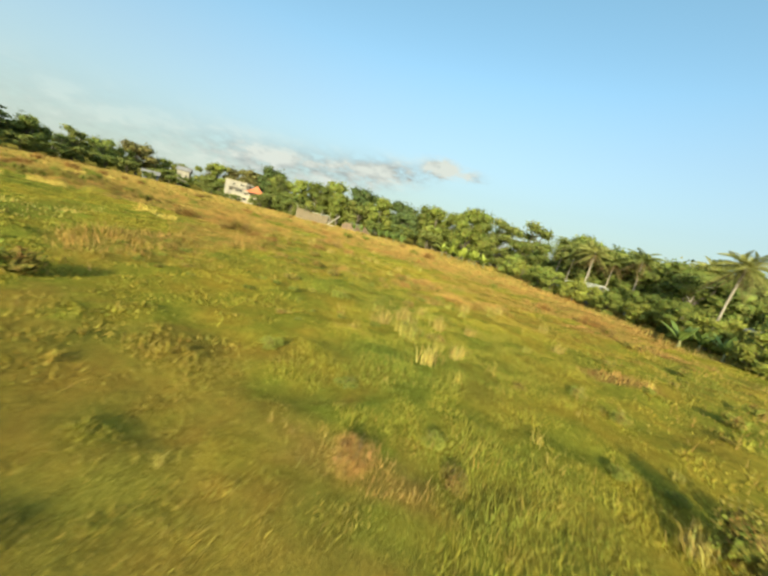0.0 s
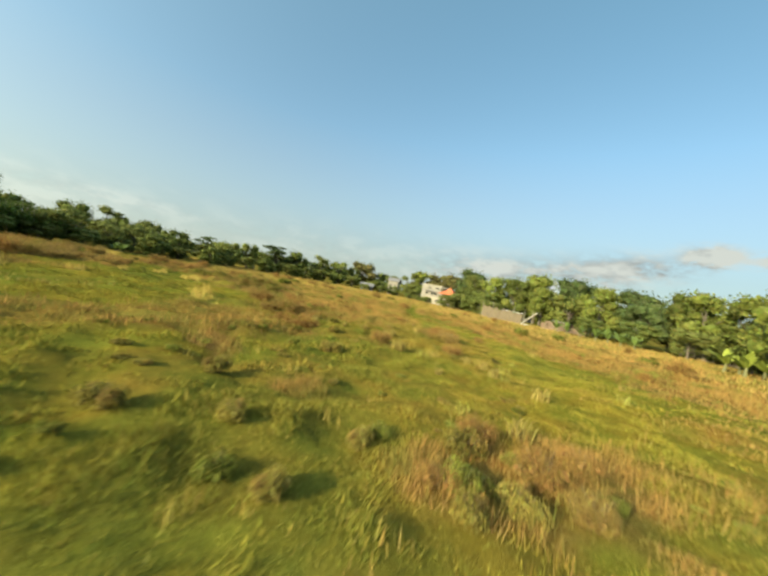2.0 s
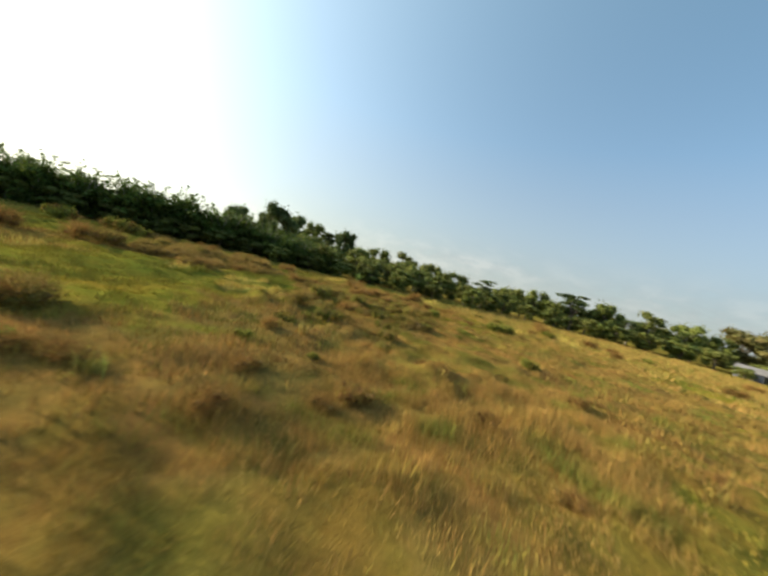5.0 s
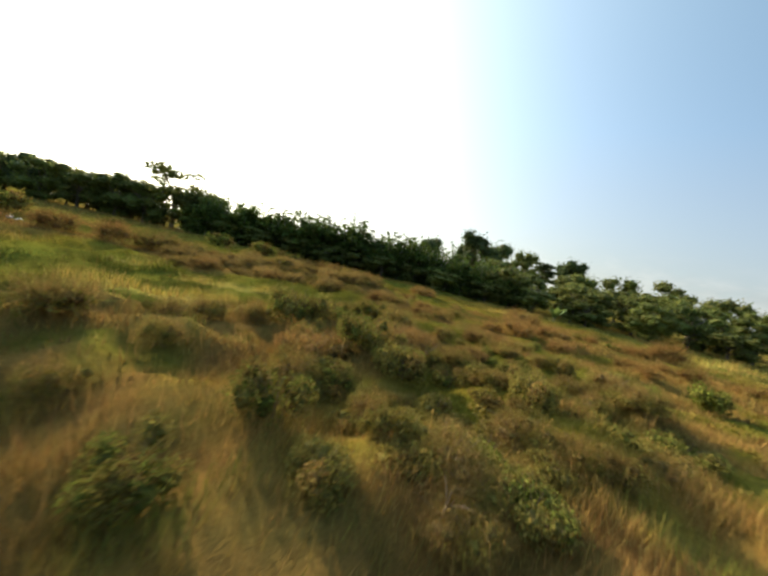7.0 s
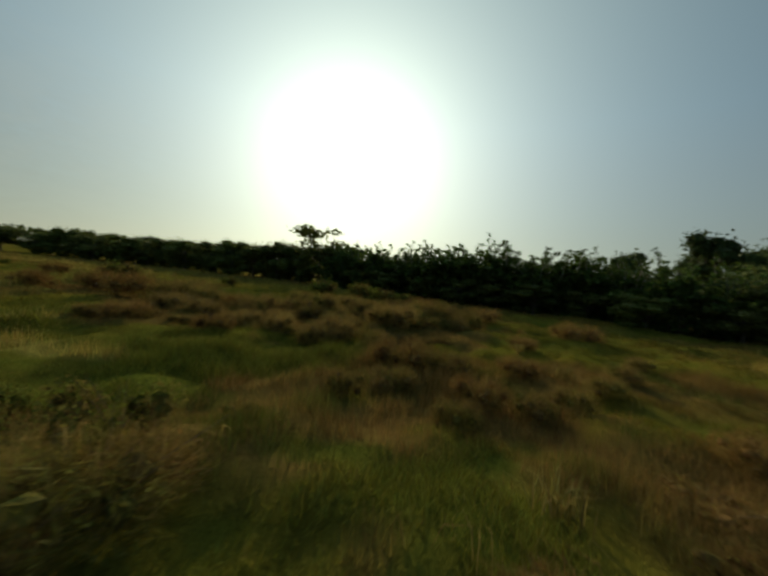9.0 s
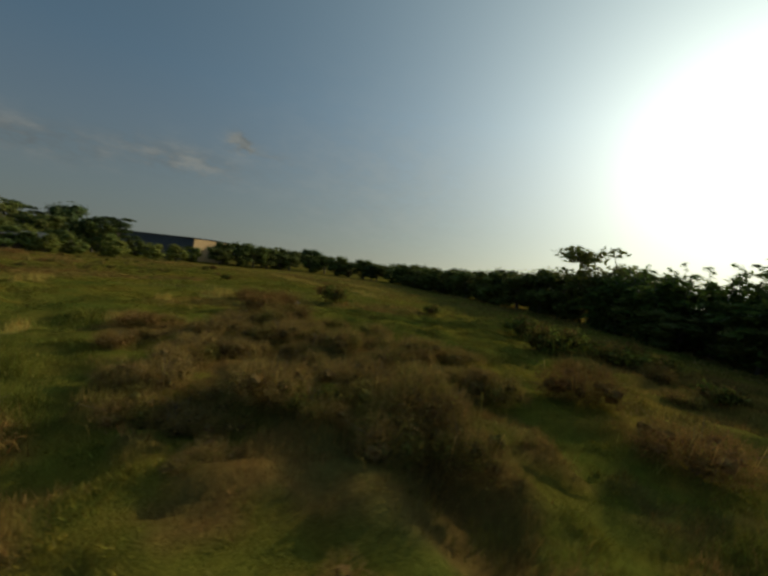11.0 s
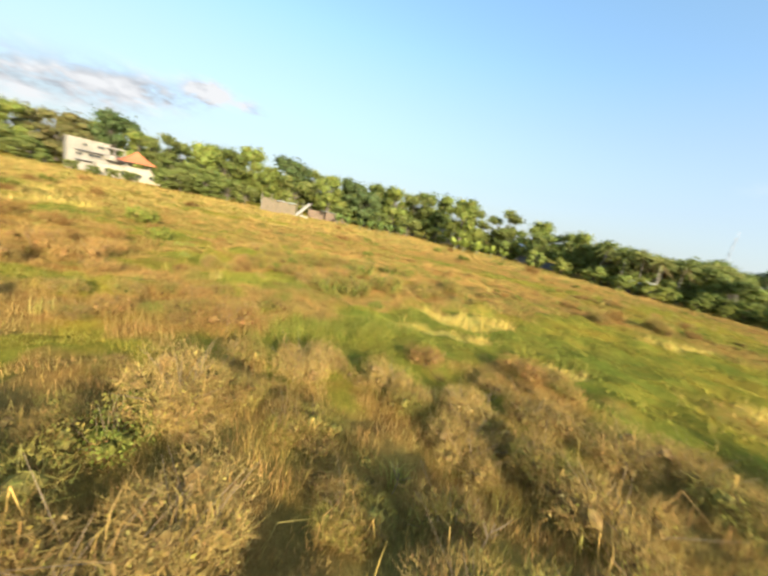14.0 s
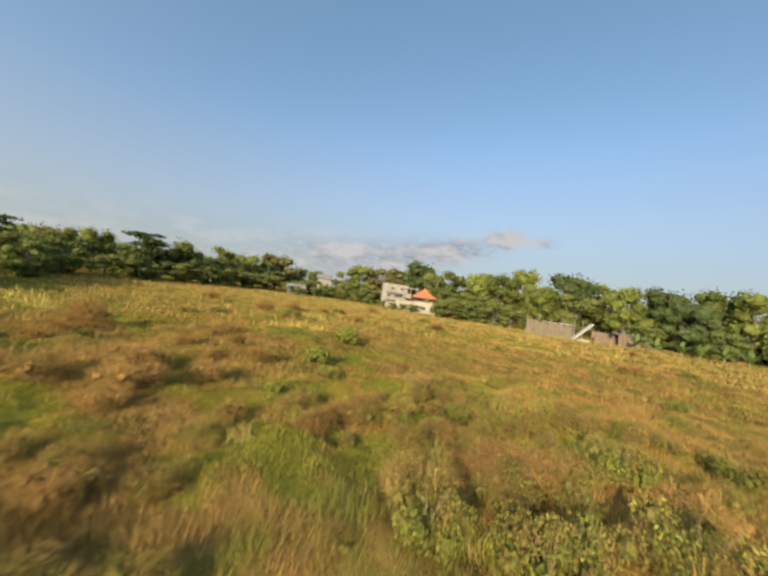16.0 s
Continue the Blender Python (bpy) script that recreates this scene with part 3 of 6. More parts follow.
grow_seedheads()

# ---- scrub ----


def leaf_cards(centres, size, tint, flat=0.0, long=1.6):
    """Small pointed leaves, one a corner of four, turned every way (flat: rather level)."""
    n = len(centres)
    a = RNG.normal(0, 1, (n, 3))
    a[:, 2] *= 1 - flat
    a /= np.linalg.norm(a, axis=1, keepdims=True) + 1e-9
    b = np.cross(a, RNG.normal(0, 1, (n, 3)) * (1 - flat) + np.array((0, 0, flat * 3)))
    b /= np.linalg.norm(b, axis=1, keepdims=True) + 1e-9
    s = (size * RNG.uniform(0.6, 1.4, n))[:, None]
    v = np.stack([centres - a * s * long / 2, centres + b * s * 0.4, centres + a * s * long / 2, centres - b * s * 0.4], 1)
    return v.reshape(-1, 3), np.arange(4 * n).reshape(-1, 4), np.repeat(tint, 4, 0)


BROWN, OLIVE, RUST = (0.275, 0.182, 0.058), (0.225, 0.190, 0.048), (0.315, 0.180, 0.060)
YELLOW, GREEN, GREY, TAN = (0.36, 0.28, 0.065), (0.205, 0.215, 0.044), (0.265, 0.176, 0.064), (0.325, 0.222, 0.074)
CORE_SHADE = (0.055, 0.045, 0.028)  # shade deep inside a bush, mixed into the tint of its lobe cores


def bush_mesh(tall, wide, leaves, leaf, tones, seed, leafy):
    """A low mound of scrub: lobes of fine stalks and small leaves round a tangle of stems."""
    r = np.random.default_rng(seed)
    lobes = 11
    a, far = r.uniform(0, 2 * np.pi, lobes), np.sqrt(r.uniform(0, 1, lobes)) * wide * 0.68
    c = np.stack([np.cos(a) * far, np.sin(a) * far, tall * r.uniform(0.25, 0.66, lobes)], 1)
    size = wide * r.uniform(0.24, 0.42, lobes)
    shades = np.array(tones)[r.integers(0, len(tones), lobes)]

    def spots(n, low):
        which = r.integers(0, lobes, n)
        p = r.normal(0, 1, (n, 3))
        p /= np.linalg.norm(p, axis=1, keepdims=True)
        out = p * np.array((1, 1, 0.8)) + np.array((0, 0, 0.55))
        p *= r.uniform(low, 1.05, (n, 1)) ** 0.6
        p = c[which] + p * size[which][:, None] * np.array((1, 1, tall / wide * 1.1))
        keep = p[:, 2] > 0.01
        return p[keep], out[keep] / np.linalg.norm(out[keep], axis=1, keepdims=True), shades[which[keep]]

    p, _, tone = spots(int(leaves * (2.1 if leafy else 0.55)), 0.62)
    if not leafy:
        tone = np.where(r.uniform(0, 1, (len(p), 1)) < 0.5, np.array((0.295, 0.250, 0.054))[None], tone)
    lv, lf, lt = leaf_cards(p, np.full(len(p), leaf * (0.9 if leafy else 0.7)), varied(tone, 0.3))
    lf = np.concatenate([lf[:, :3], lf[:, (0, 2, 3)]])
    p, out, tone = spots(int(leaves * (0.4 if leafy else 4.8)), 0.4)
    n = len(p)
    out = out + r.normal(0, 0.45 if leafy else 0.9, (n, 3))
    long = leaf * r.uniform(1.4, 4.0, (n, 1)) * (0.8 if leafy else 0.75)
    side = np.cross(out, r.normal(0, 1, (n, 3)))
    side *= leaf * (0.15 if leafy else 0.075) / (np.linalg.norm(side, axis=1, keepdims=True) + 1e-9)
    sv = np.stack([p - side, p + side, p + out * long], 1).reshape(-1, 3)
    ball = bmesh.new()
    bmesh.ops.create_icosphere(ball, subdivisions=2, radius=1.0)
    bv = np.array([tuple(q.co) for q in ball.verts])
    bf = np.array([[q.index for q in s.verts] for s in ball.faces])
    ball.free()
    pieces, shades_in = [(lv, lf), (sv, np.arange(3 * n).reshape(-1, 3))], []
    # Solid core in each lobe, its tint darkened to stand for inner shade
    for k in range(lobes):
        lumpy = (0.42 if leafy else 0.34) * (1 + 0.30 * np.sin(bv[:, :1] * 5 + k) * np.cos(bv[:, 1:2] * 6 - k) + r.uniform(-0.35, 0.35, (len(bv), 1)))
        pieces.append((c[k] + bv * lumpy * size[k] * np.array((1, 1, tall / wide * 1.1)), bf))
        shades_in.append(varied(np.repeat(np.array(CORE_SHADE)[None] * 0.2 + shades[k][None] * 0.6, len(bv), 0), 0.3))
    if not leafy:
        # long dry grass that arches out of the brush
        n, k = 22, np.arange(22) * 4
        a, h = r.uniform(0, 2 * np.pi, n), tall * r.uniform(0.6, 1.1, n)
        root = np.stack([*(r.normal(0, wide * 0.38, (2, n))), np.full(n, tall * 0.15)], 1)
        way = np.stack([np.cos(a), np.sin(a), 0 * a], 1)
        side = np.stack([-np.sin(a), np.cos(a), 0 * a], 1) * 0.006
        bend = root + way * (h * 0.25)[:, None] + np.array((0, 0, 1)) * (h * 0.85)[:, None]
        tip = root + way * (h * r.uniform(0.5, 0.95, n))[:, None] + np.array((0, 0, 1)) * (h * r.uniform(0.55, 1.0, n))[:, None]
        pieces.append((np.stack([root, bend - side, bend + side, tip], 1).reshape(-1, 3), np.concatenate([np.stack([k, k + 1, k + 2], 1), np.stack([k + 1, k + 3, k + 2], 1)])))
        shades_in.append(np.repeat(varied(np.repeat(np.array((0.36, 0.25, 0.075))[None], n, 0), 0.3), 4, 0))
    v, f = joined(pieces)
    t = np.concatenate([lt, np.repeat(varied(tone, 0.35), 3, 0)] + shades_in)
    stems = []
    for _ in range(14):
        s, e = r.normal(0, wide * 0.12, 2), r.normal(0, wide * 0.40, 2)
        top = tall * r.uniform(0.7, 1.1)
        stems.append(tube([(s[0], s[1], -0.05), ((s + e)[0] * 0.45, (s + e)[1] * 0.45, top * 0.55), (e[0], e[1], top)], (0.008, 0.006, 0.002), 3))
    return (v, f, t), joined(stems)


def make_bush(kind, tall, wide, leaves, leaf, tones, seed, label, leafy):
    bush = thing(kind, label, "shrub")
    (v, f, t), (sv, sf) = bush_mesh(tall, wide, leaves, leaf, tones, seed, leafy)
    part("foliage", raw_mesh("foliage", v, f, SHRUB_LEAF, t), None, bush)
    part("twig_tangle", raw_mesh("twig_tangle", sv, sf, TWIG), None, bush)
    return bush


KINDS = [
    (0.62, 0.85, (BROWN, GREY, OLIVE, BROWN), "low mound of brown half-dry scrub"),
    (0.50, 0.75, (OLIVE, BROWN, OLIVE, YELLOW), "low mound of olive-green leafy scrub"),
    (0.75, 0.95, (RUST, BROWN, RUST), "rounded clump of rust-brown dry brush"),
    (0.85, 0.90, (OLIVE, BROWN, GREEN), "upright leafy bush, dull green and brown"),
    (0.42, 0.80, (GREY, BROWN, OLIVE), "flat grey-brown tangle of dry twigs and leaves"),
    (0.60, 0.70, (GREEN, OLIVE, GREEN), "small fresh green bush in the grass"),
    (0.75, 0.95, (TAN, BROWN, TAN, OLIVE), "heaped tan-brown dry brush with yellowing leaves"),
]
LEAFY = (1, 3, 5)  # kinds that carry leaves; the others are mostly fine dry stalks
BUSHES = [make_bush("scrub_bush", a, b, 1250, 0.038, tones, n + 1, label, n in LEAFY) for n, (a, b, tones, label) in enumerate(KINDS)]
FAR_SHAPES = [bush_mesh(a, b, 330, 0.088, tones, n + 21, n in LEAFY)[0] for n, (a, b, tones, label) in enumerate(KINDS)]
SMALL_SHAPES = [bush_mesh(a, b, 900, 0.045, tones, n + 61, n in LEAFY)[0] for n, (a, b, tones, label) in enumerate(KINDS)]
FAR_SCRUB, SMALL_SCRUB = [], []
USED = set()


def set_out(source, m, group):
    """The source thing itself for its first place, copies of it afterwards."""
    if source.name in USED:
        made = copy_thing(source, m @ Matrix.Diagonal((1 / source.scale[0], 1 / source.scale[1], 1 / source.scale[2], 1)))
    else:
        USED.add(source.name)
        made = put(source, m)
    if group:
        made["group"] = group
    return made


# Low passes, where the scrub has stayed small
UNDERFOOT = [(a + (c - a) * k / 6, b + (d - b) * k / 6) for (a, b), (c, d) in zip(LOOP[8:11], LOOP[9:12]) for k in range(6)]


def plant(source, x, y, scale=1.0, turn=0.0, stretch=1.0, group="", single=True):
    """Scrub at x, y on the ground: single bushes near the loop, joined growth farther out."""
    z = float(ground_height(np.array([float(x)]), np.array([float(y)]))[0]) - 0.03
    far = float(off_loop(np.array([float(x)]), np.array([float(y)]))[0]) > 6.8
    if far or not single:
        v, f, t = (FAR_SHAPES if far else SMALL_SHAPES)[BUSHES.index(source)]
        c, s = math.cos(radians(turn)), math.sin(radians(turn))
        v = v @ np.array(((c, s, 0), (-s, c, 0), (0, 0, stretch))) * scale + np.array((x, y, z))
        (FAR_SCRUB if far else SMALL_SCRUB).append((v, f, t * random.uniform(0.8, 1.2)))
        return None
    if min(math.hypot(x - px, y - py) for px, py in UNDERFOOT) < 2.6:
        scale = min(scale, 0.75)
    m = pose(x, y, z, 0, 0, turn) @ Matrix.Diagonal((scale, scale, scale * stretch, 1))
    return set_out(source, m, group)


# Scrub that stands out: x, y, kind, size, steepness
SCRUB_SOUTH = [(-34.5, 28.3, 1, 0.85, 1.5), (-34.4, 29.6, 3, 0.7, 1.1), (-37.0, 29.2, 6, 0.9, 1.0), (-32.2, 29.6, 1, 0.9, 1.5), (-33.2, 28.7, 1, 0.8, 1.5), (-35.5, 28.6, 0, 0.8, 1.2), (-30.4, 27.6, 1, 0.9, 1.5), (-36.3, 27.8, 1, 0.75, 1.5),
               (-29.4, 23.2, 3, 1.15, 1.2), (-30.9, 22.6, 3, 0.95, 1.2), (-32.4, 23.6, 0, 0.8, 1.2), (-31.4, 25.9, 1, 0.42, 1.6), (-32.6, 26.0, 1, 0.36, 1.8), (-33.5, 26.5, 1, 0.6, 1.6), (-31.8, 26.9, 1, 0.5, 1.4),
               (-32.6, 27.5, 1, 0.5, 1.4), (-36.6, 25.0, 0, 0.8, 1.3), (-34.8, 26.5, 5, 0.4, 1.4), (-33.7, 27.8, 1, 0.55, 1.3), (-35.9, 27.3, 0, 0.5, 1.4), (-37.4, 27.0, 0, 0.6, 1.3), (-31.0, 27.2, 1, 0.5, 1.5),
               (-29.2, 24.8, 3, 0.7, 1.3), (-29.6, 26.2, 1, 0.6, 1.4), (-31.0, 24.6, 3, 0.7, 1.2), (-38.8, 24.6, 0, 0.9, 1.2), (-25.9, 25.8, 0, 0.6, 1.4), (-28.2, 23.0, 0, 0.7, 1.3), (-30.3, 28.9, 1, 0.6, 1.5),
               (-28.1, 27.4, 0, 0.8, 1.3), (-27.3, 28.9, 3, 0.75, 1.2), (-28.6, 29.8, 1, 0.6, 1.4), (-30.8, 29.8, 1, 0.55, 1.5), (-30.6, 31.0, 1, 0.6, 1.2), (-35.5, 25.6, 5, 0.5, 1.4), (-33.6, 23.3, 0, 0.7, 1.3),
               (-24.7, 27.5, 0, 0.7, 1.3), (-27.5, 30.3, 1, 0.7, 1.2), (-29.3, 30.6, 1, 0.6, 1.3), (-35.3, 29.5, 0, 0.8, 1.2), (-33.9, 28.2, 1, 0.7, 1.3), (-38.3, 18.4, 2, 1.6, 1.1), (-39.9, 16.2, 2, 1.5, 1.0),
               (-36.9, 16.0, 2, 1.2, 1.0), (-33.1, 21.4, 3, 0.85, 1.2), (-33.7, 22.4, 0, 1.2, 1.2), (-31.4, 22.0, 3, 1.0, 1.2), (-30.2, 26.0, 3, 0.9, 1.2), (-31.8, 24.4, 3, 1.0, 1.1), (-41.9, 20.4, 2, 1.1, 1.0), (-37.5, 23.3, 0, 0.6, 1.2), (-36.3, 23.6, 1, 0.5, 1.2), (-22.7, 27.6, 3, 1.0, 1.1), (-23.1, 30.8, 1, 0.8, 1.1),
               (-25.8, 29.6, 3, 0.7, 1.2), (-29.0, 28.7, 0, 0.6, 1.4), (-26.9, 23.3, 0, 0.8, 1.2), (-35.8, 30.2, 0, 0.7, 1.2), (-38.8, 24.0, 0, 0.7, 1.2), (-24.0, 24.6, 4, 1.0, 1.2), (-21.5, 31.2, 1, 0.8, 1.1),
               (-42.0, 12.0, 2, 1.6, 1.0), (-46.2, 8.2, 2, 1.5, 1.0), (-36.2, 13.6, 0, 1.0, 1.0), (-33.8, 13.8, 0, 0.9, 1.0), (-39.5, 1.0, 2, 1.8, 0.9), (-43.0, 3.4, 2, 1.6, 0.9), (-38.3, 4.2, 0, 1.4, 1.0)]
SCRUB_WEST = [(-38.6, 8.8, 0, 1.3, 1.25), (-39.7, 9.6, 0, 1.25, 1.2), (-39.4, 8.2, 4, 1.5, 1.3), (-40.6, 8.6, 0, 1.2, 1.2), (-40.2, 18.3, 0, 1.1, 1.1), (-41.6, 17.4, 0, 1.2, 1), (-38, 16.4, 4, 1.2, 1.1), (-39.2, 18.9, 0, 0.75, 1.1), (-37.5, 19.5, 0, 0.75, 1.1), (-40.5, 15.6, 4, 1.2, 1),
              (-35.4, 18.4, 0, 0.7, 1.1), (-43, 16.2, 0, 1.2, 1), (-36.4, 17.6, 4, 0.9, 1.1), (-44.6, 14.5, 0, 1.3, 1), (-36.8, 10.9, 6, 1.22, 1.2), (-35, 10.8, 0, 0.92, 1.2),
              (-31, 10.5, 6, 1.1, 1), (-29.8, 8.2, 6, 1.34, 1), (-36.2, 8.4, 6, 1.22, 1.2), (-31.7, 6, 4, 1.59, 1.1), (-31.3, 3.9, 0, 1.34, 1), (-35.3, 6.2, 4, 1.46, 1.1),
              (-37.6, 10.2, 3, 0.85, 1.2), (-22.6, 6.8, 2, 1.6, 1), (-34.8, 12.9, 6, 0.98, 1.2), (-34.3, 4, 4, 1.59, 1.1), (-35.2, 2.4, 4, 1.46, 1), (-32.1, 11.9, 0, 0.85, 1.2),
              (-34.3, 8.7, 0, 0.85, 1.1), (-32.3, 12.5, 6, 0.85, 1.2), (-34.5, 13.6, 6, 0.98, 1.1), (-36, 11.8, 0, 0.73, 1.3), (-31.4, 9.9, 6, 0.98, 1.1),
              (-30.3, 9.4, 0, 1.1, 1), (-27.7, 9.6, 6, 1.22, 1), (-25.9, 8.9, 6, 1.34, 0.9), (-32.7, 8.4, 4, 1.1, 1.1), (-24.9, 6, 0, 1.95, 0.9), (-19.5, 4.6, 2, 1.7, 0.9),
              (-33.3, 6.9, 0, 1.22, 1.1), (-28, 6, 4, 1.59, 1), (-33.1, 5.2, 0, 1.34, 1), (-37.1, 8, 6, 1.22, 1.1), (-30.6, 11.8, 6, 0.98, 1), (-29, 11, 6, 1.1, 1),
              (-37, 6.4, 0, 1.22, 1.1), (-36.8, 4.2, 4, 1.22, 1.1), (-33.2, 2.6, 4, 1.22, 1), (-30.4, 7, 4, 1.46, 1), (-38.9, 9.4, 1, 0.85, 1.3), (-38.6, 7.6, 0, 1.1, 1.2),
              (-15.2, -2.6, 3, 1.9, 1.1), (-27, 7.4, 0, 1.46, 1), (-34.6, -6.2, 3, 2, 1), (-30, -10.6, 3, 2.2, 1), (-20.2, -10.8, 3, 1.4, 0.8)]
SCRUB_NORTH = [(13.9, 10.2, 5, 0.6, 1.1), (14.4, 9.3, 5, 0.55, 1.1), (15.1, 9.8, 1, 0.6, 1.2), (-31.9, 25.1, 2, 1.0, 0.95), (-32.8, 25.3, 2, 0.8, 0.95), (-37.3, 24.7, 2, 0.65, 1.3), (-32.8, 24.3, 2, 0.95, 1.0), (-31.3, 24.0, 2, 0.85, 1.0), (-28.9, 26.0, 2, 1.1, 1.0), (-34.8, 24.1, 0, 0.7, 1.1), (-30.8, 27.1, 5, 1.2, 1.0), (-29.8, 30.4, 5, 0.9, 1.0),
               (-41.0, 28.7, 5, 0.9, 1.2), (-42.8, 29.7, 5, 1.2, 1.3), (-43.0, 21.3, 2, 1.2, 1.1), (-45.1, 19.7, 2, 1.3, 1.0), (-45.0, 22.3, 2, 1.3, 1.0), (-43.0, 24.0, 2, 0.9, 1.1), (-55.8, 24.4, 2, 1.7, 1.0),
               (-48.8, 17.6, 2, 1.7, 1.0), (-34.2, 20.4, 0, 0.55, 1.0), (-29.7, 22.9, 0, 1.1, 1.0), (-26.0, 23.9, 0, 1.0, 1.0), (-33.5, 25.8, 0, 0.8, 1.1), (-37.5, 26.2, 2, 0.6, 1.2), (-46.6, 37.2, 5, 1.6, 1.2), (-45.4, 35.9, 5, 1.5, 1.1),
               (-40.0, 24.4, 5, 0.5, 1.0), (-30.7, 14.0, 2, 0.8, 1.0), (-27.4, 13.5, 2, 1.0, 0.9),
               (-5.8, 23.7, 0, 1.1, 1.2), (-8.8, 24.8, 2, 1.0, 1.2), (-0.6, 31.9, 2, 1.25, 1.05), (0.5, 31.3, 6, 0.85, 1.1), (-1.5, 31.2, 6, 0.8, 1.0), (1.4, 25.7, 2, 0.6, 1.3), (2.8, 29.2, 2, 0.65, 1.2), (-1.9, 33.9, 2, 0.85, 1.1), (-2.2, 32.7, 0, 0.7, 1.1),
               (-3.1, 33.7, 2, 0.6, 1.2), (-7.0, 30.4, 0, 0.7, 1.2), (-3.9, 30.0, 1, 0.55, 1.4), (-2.0, 26.8, 1, 0.4, 1.5), (-0.7, 24.1, 1, 0.45, 1.5), (-1.1, 22.2, 1, 0.55, 1.3), (-0.8, 20.7, 1, 0.5, 1.4),
               (-1.0, 28.2, 1, 0.4, 1.4), (3.0, 22.1, 1, 0.7, 1.2), (2.0, 21.0, 5, 0.5, 1.2), (-12.2, 23.5, 0, 1.2, 1.1), (-6.4, 22.6, 0, 0.9, 1.2), (-3.2, 25.4, 1, 0.5, 1.4),
               (12.9, 14.6, 1, 0.5, 1.5), (11.8, 13.8, 5, 0.45, 1.4), (11.5, 20.6, 5, 0.5, 1.1), (11.3, 19.8, 2, 0.45, 1.2), (11.9, 21.8, 2, 0.7, 1.1), (10.7, 21.2, 1, 0.7, 1.4), (11.5, 20.2, 5, 0.6, 1.3), (12.2, 20.7, 1, 0.6, 1.4), (12.1, 19.7, 1, 0.5, 1.4), (12.9, 21.4, 6, 0.5, 1.1), (9.6, 19.9, 5, 0.5, 1.1), (12.0, 23.0, 2, 0.5, 1.1), (10.4, 21.8, 2, 0.5, 1.2),
               (8.0, 15.6, 1, 0.6, 1.3), (9.8, 19.4, 1, 0.45, 1.4), (9.9, 17.0, 5, 0.5, 1.2), (10.7, 17.5, 1, 0.45, 1.4), (5.8, 17.6, 1, 0.6, 1.3), (8.7, 17.4, 1, 0.5, 1.3), (7.2, 12.6, 1, 0.7, 0.9),
               (10.6, 11.2, 5, 0.7, 0.8), (11.9, 12.4, 5, 0.55, 1.0), (15.1, 2.3, 2, 0.45, 1.3), (16.6, 2.9, 1, 0.42, 1.5), (16.1, 3.5, 5, 0.35, 1.3), (20.9, 3.3, 3, 1.0, 1.2), (22.0, 14.2, 3, 0.42, 1.2), (19.7, 9.1, 3, 0.38, 1.2),
               (20.4, 7.8, 3, 0.36, 1.2), (24.6, 10.8, 3, 0.5, 1.2), (26.2, 12.8, 3, 0.5, 1.2), (26.0, 16.7, 3, 0.45, 1.2), (4.7, 3.4, 3, 1.0, 1.0), (11.8, 4.7, 5, 0.5, 0.9), (14.0, 4.6, 5, 0.5, 0.6), (24.1, 22.0, 0, 0.6, 1.2)]
for row in SCRUB_SOUTH + SCRUB_WEST + SCRUB_NORTH:
    plant(BUSHES[row[2]], row[0], row[1], row[3], (row[0] * 73 + row[1] * 31) % 360, row[4], "scrub on the field")


def more_scrub(count, x0, x1, y0, y1, least, most, kinds, shy):
    """Smaller scrub scattered over a stretch of the field, mostly where the dry grass is thick."""
    made = 0
    while made < count:
        x, y = random.uniform(x0, x1), random.uniform(y0, y1)
        dry, straw, lush = growth(np.array([x]), np.array([y]))
        open_ground = float(trail_at(np.array([x]), np.array([y]))[0]) > 1.2 and float(lush[0] + straw[0]) < 0.6
        if open_ground and random.random() < 1 - shy + shy * float(dry[0]):
            far = float(off_loop(np.array([x]), np.array([y]))[0])
            size = random.uniform(least, most) * (1 if far < 14 else 1.5)
            plant(BUSHES[random.choice(kinds)], x, y, size, random.uniform(0, 360), random.uniform(0.65, 1.0), "scrub on the field", made % 3 == 0)
            made += 1


more_scrub(105, -36.5, -28.5, 25.2, 31.5, 0.5, 0.9, (1, 1, 3, 1, 0, 0), 0.05)
more_scrub(45, -39, -25, 2, 13.5, 0.5, 0.9, (0, 6, 4, 6), 0.1)
more_scrub(16, -43, -34, -12, -2, 0.8, 1.5, (0, 2, 4, 3), 0.3)
more_scrub(24, -56, -30, 18, 34, 0.5, 0.9, (2, 2, 5), 0.8)
more_scrub(30, -24, 6, 18, 44, 0.4, 0.8, (2, 2, 5), 0.9)
more_scrub(70, 0, 15, 7, 27, 0.2, 0.42, (1, 5, 5), 0.1)
more_scrub(20, 14, 28, -4, 40, 0.25, 0.45, (1, 5, 1), 0.3)
more_scrub(70, -75, 32, -22, 75, 0.6, 1.1, (2, 2, 5, 1), 0.8)


def join_scrub(name, label, pieces):
    v, f = joined([(v, f) for v, f, t in pieces])
    t = np.concatenate([t for v, f, t in pieces])
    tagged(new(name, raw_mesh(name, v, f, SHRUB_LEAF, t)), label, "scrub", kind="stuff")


join_scrub("far_scrub", "brown and olive scrub farther out on the field", FAR_SCRUB)
join_scrub("low_scrub", "small olive and brown scrub that fills gaps between bushes", SMALL_SCRUB)


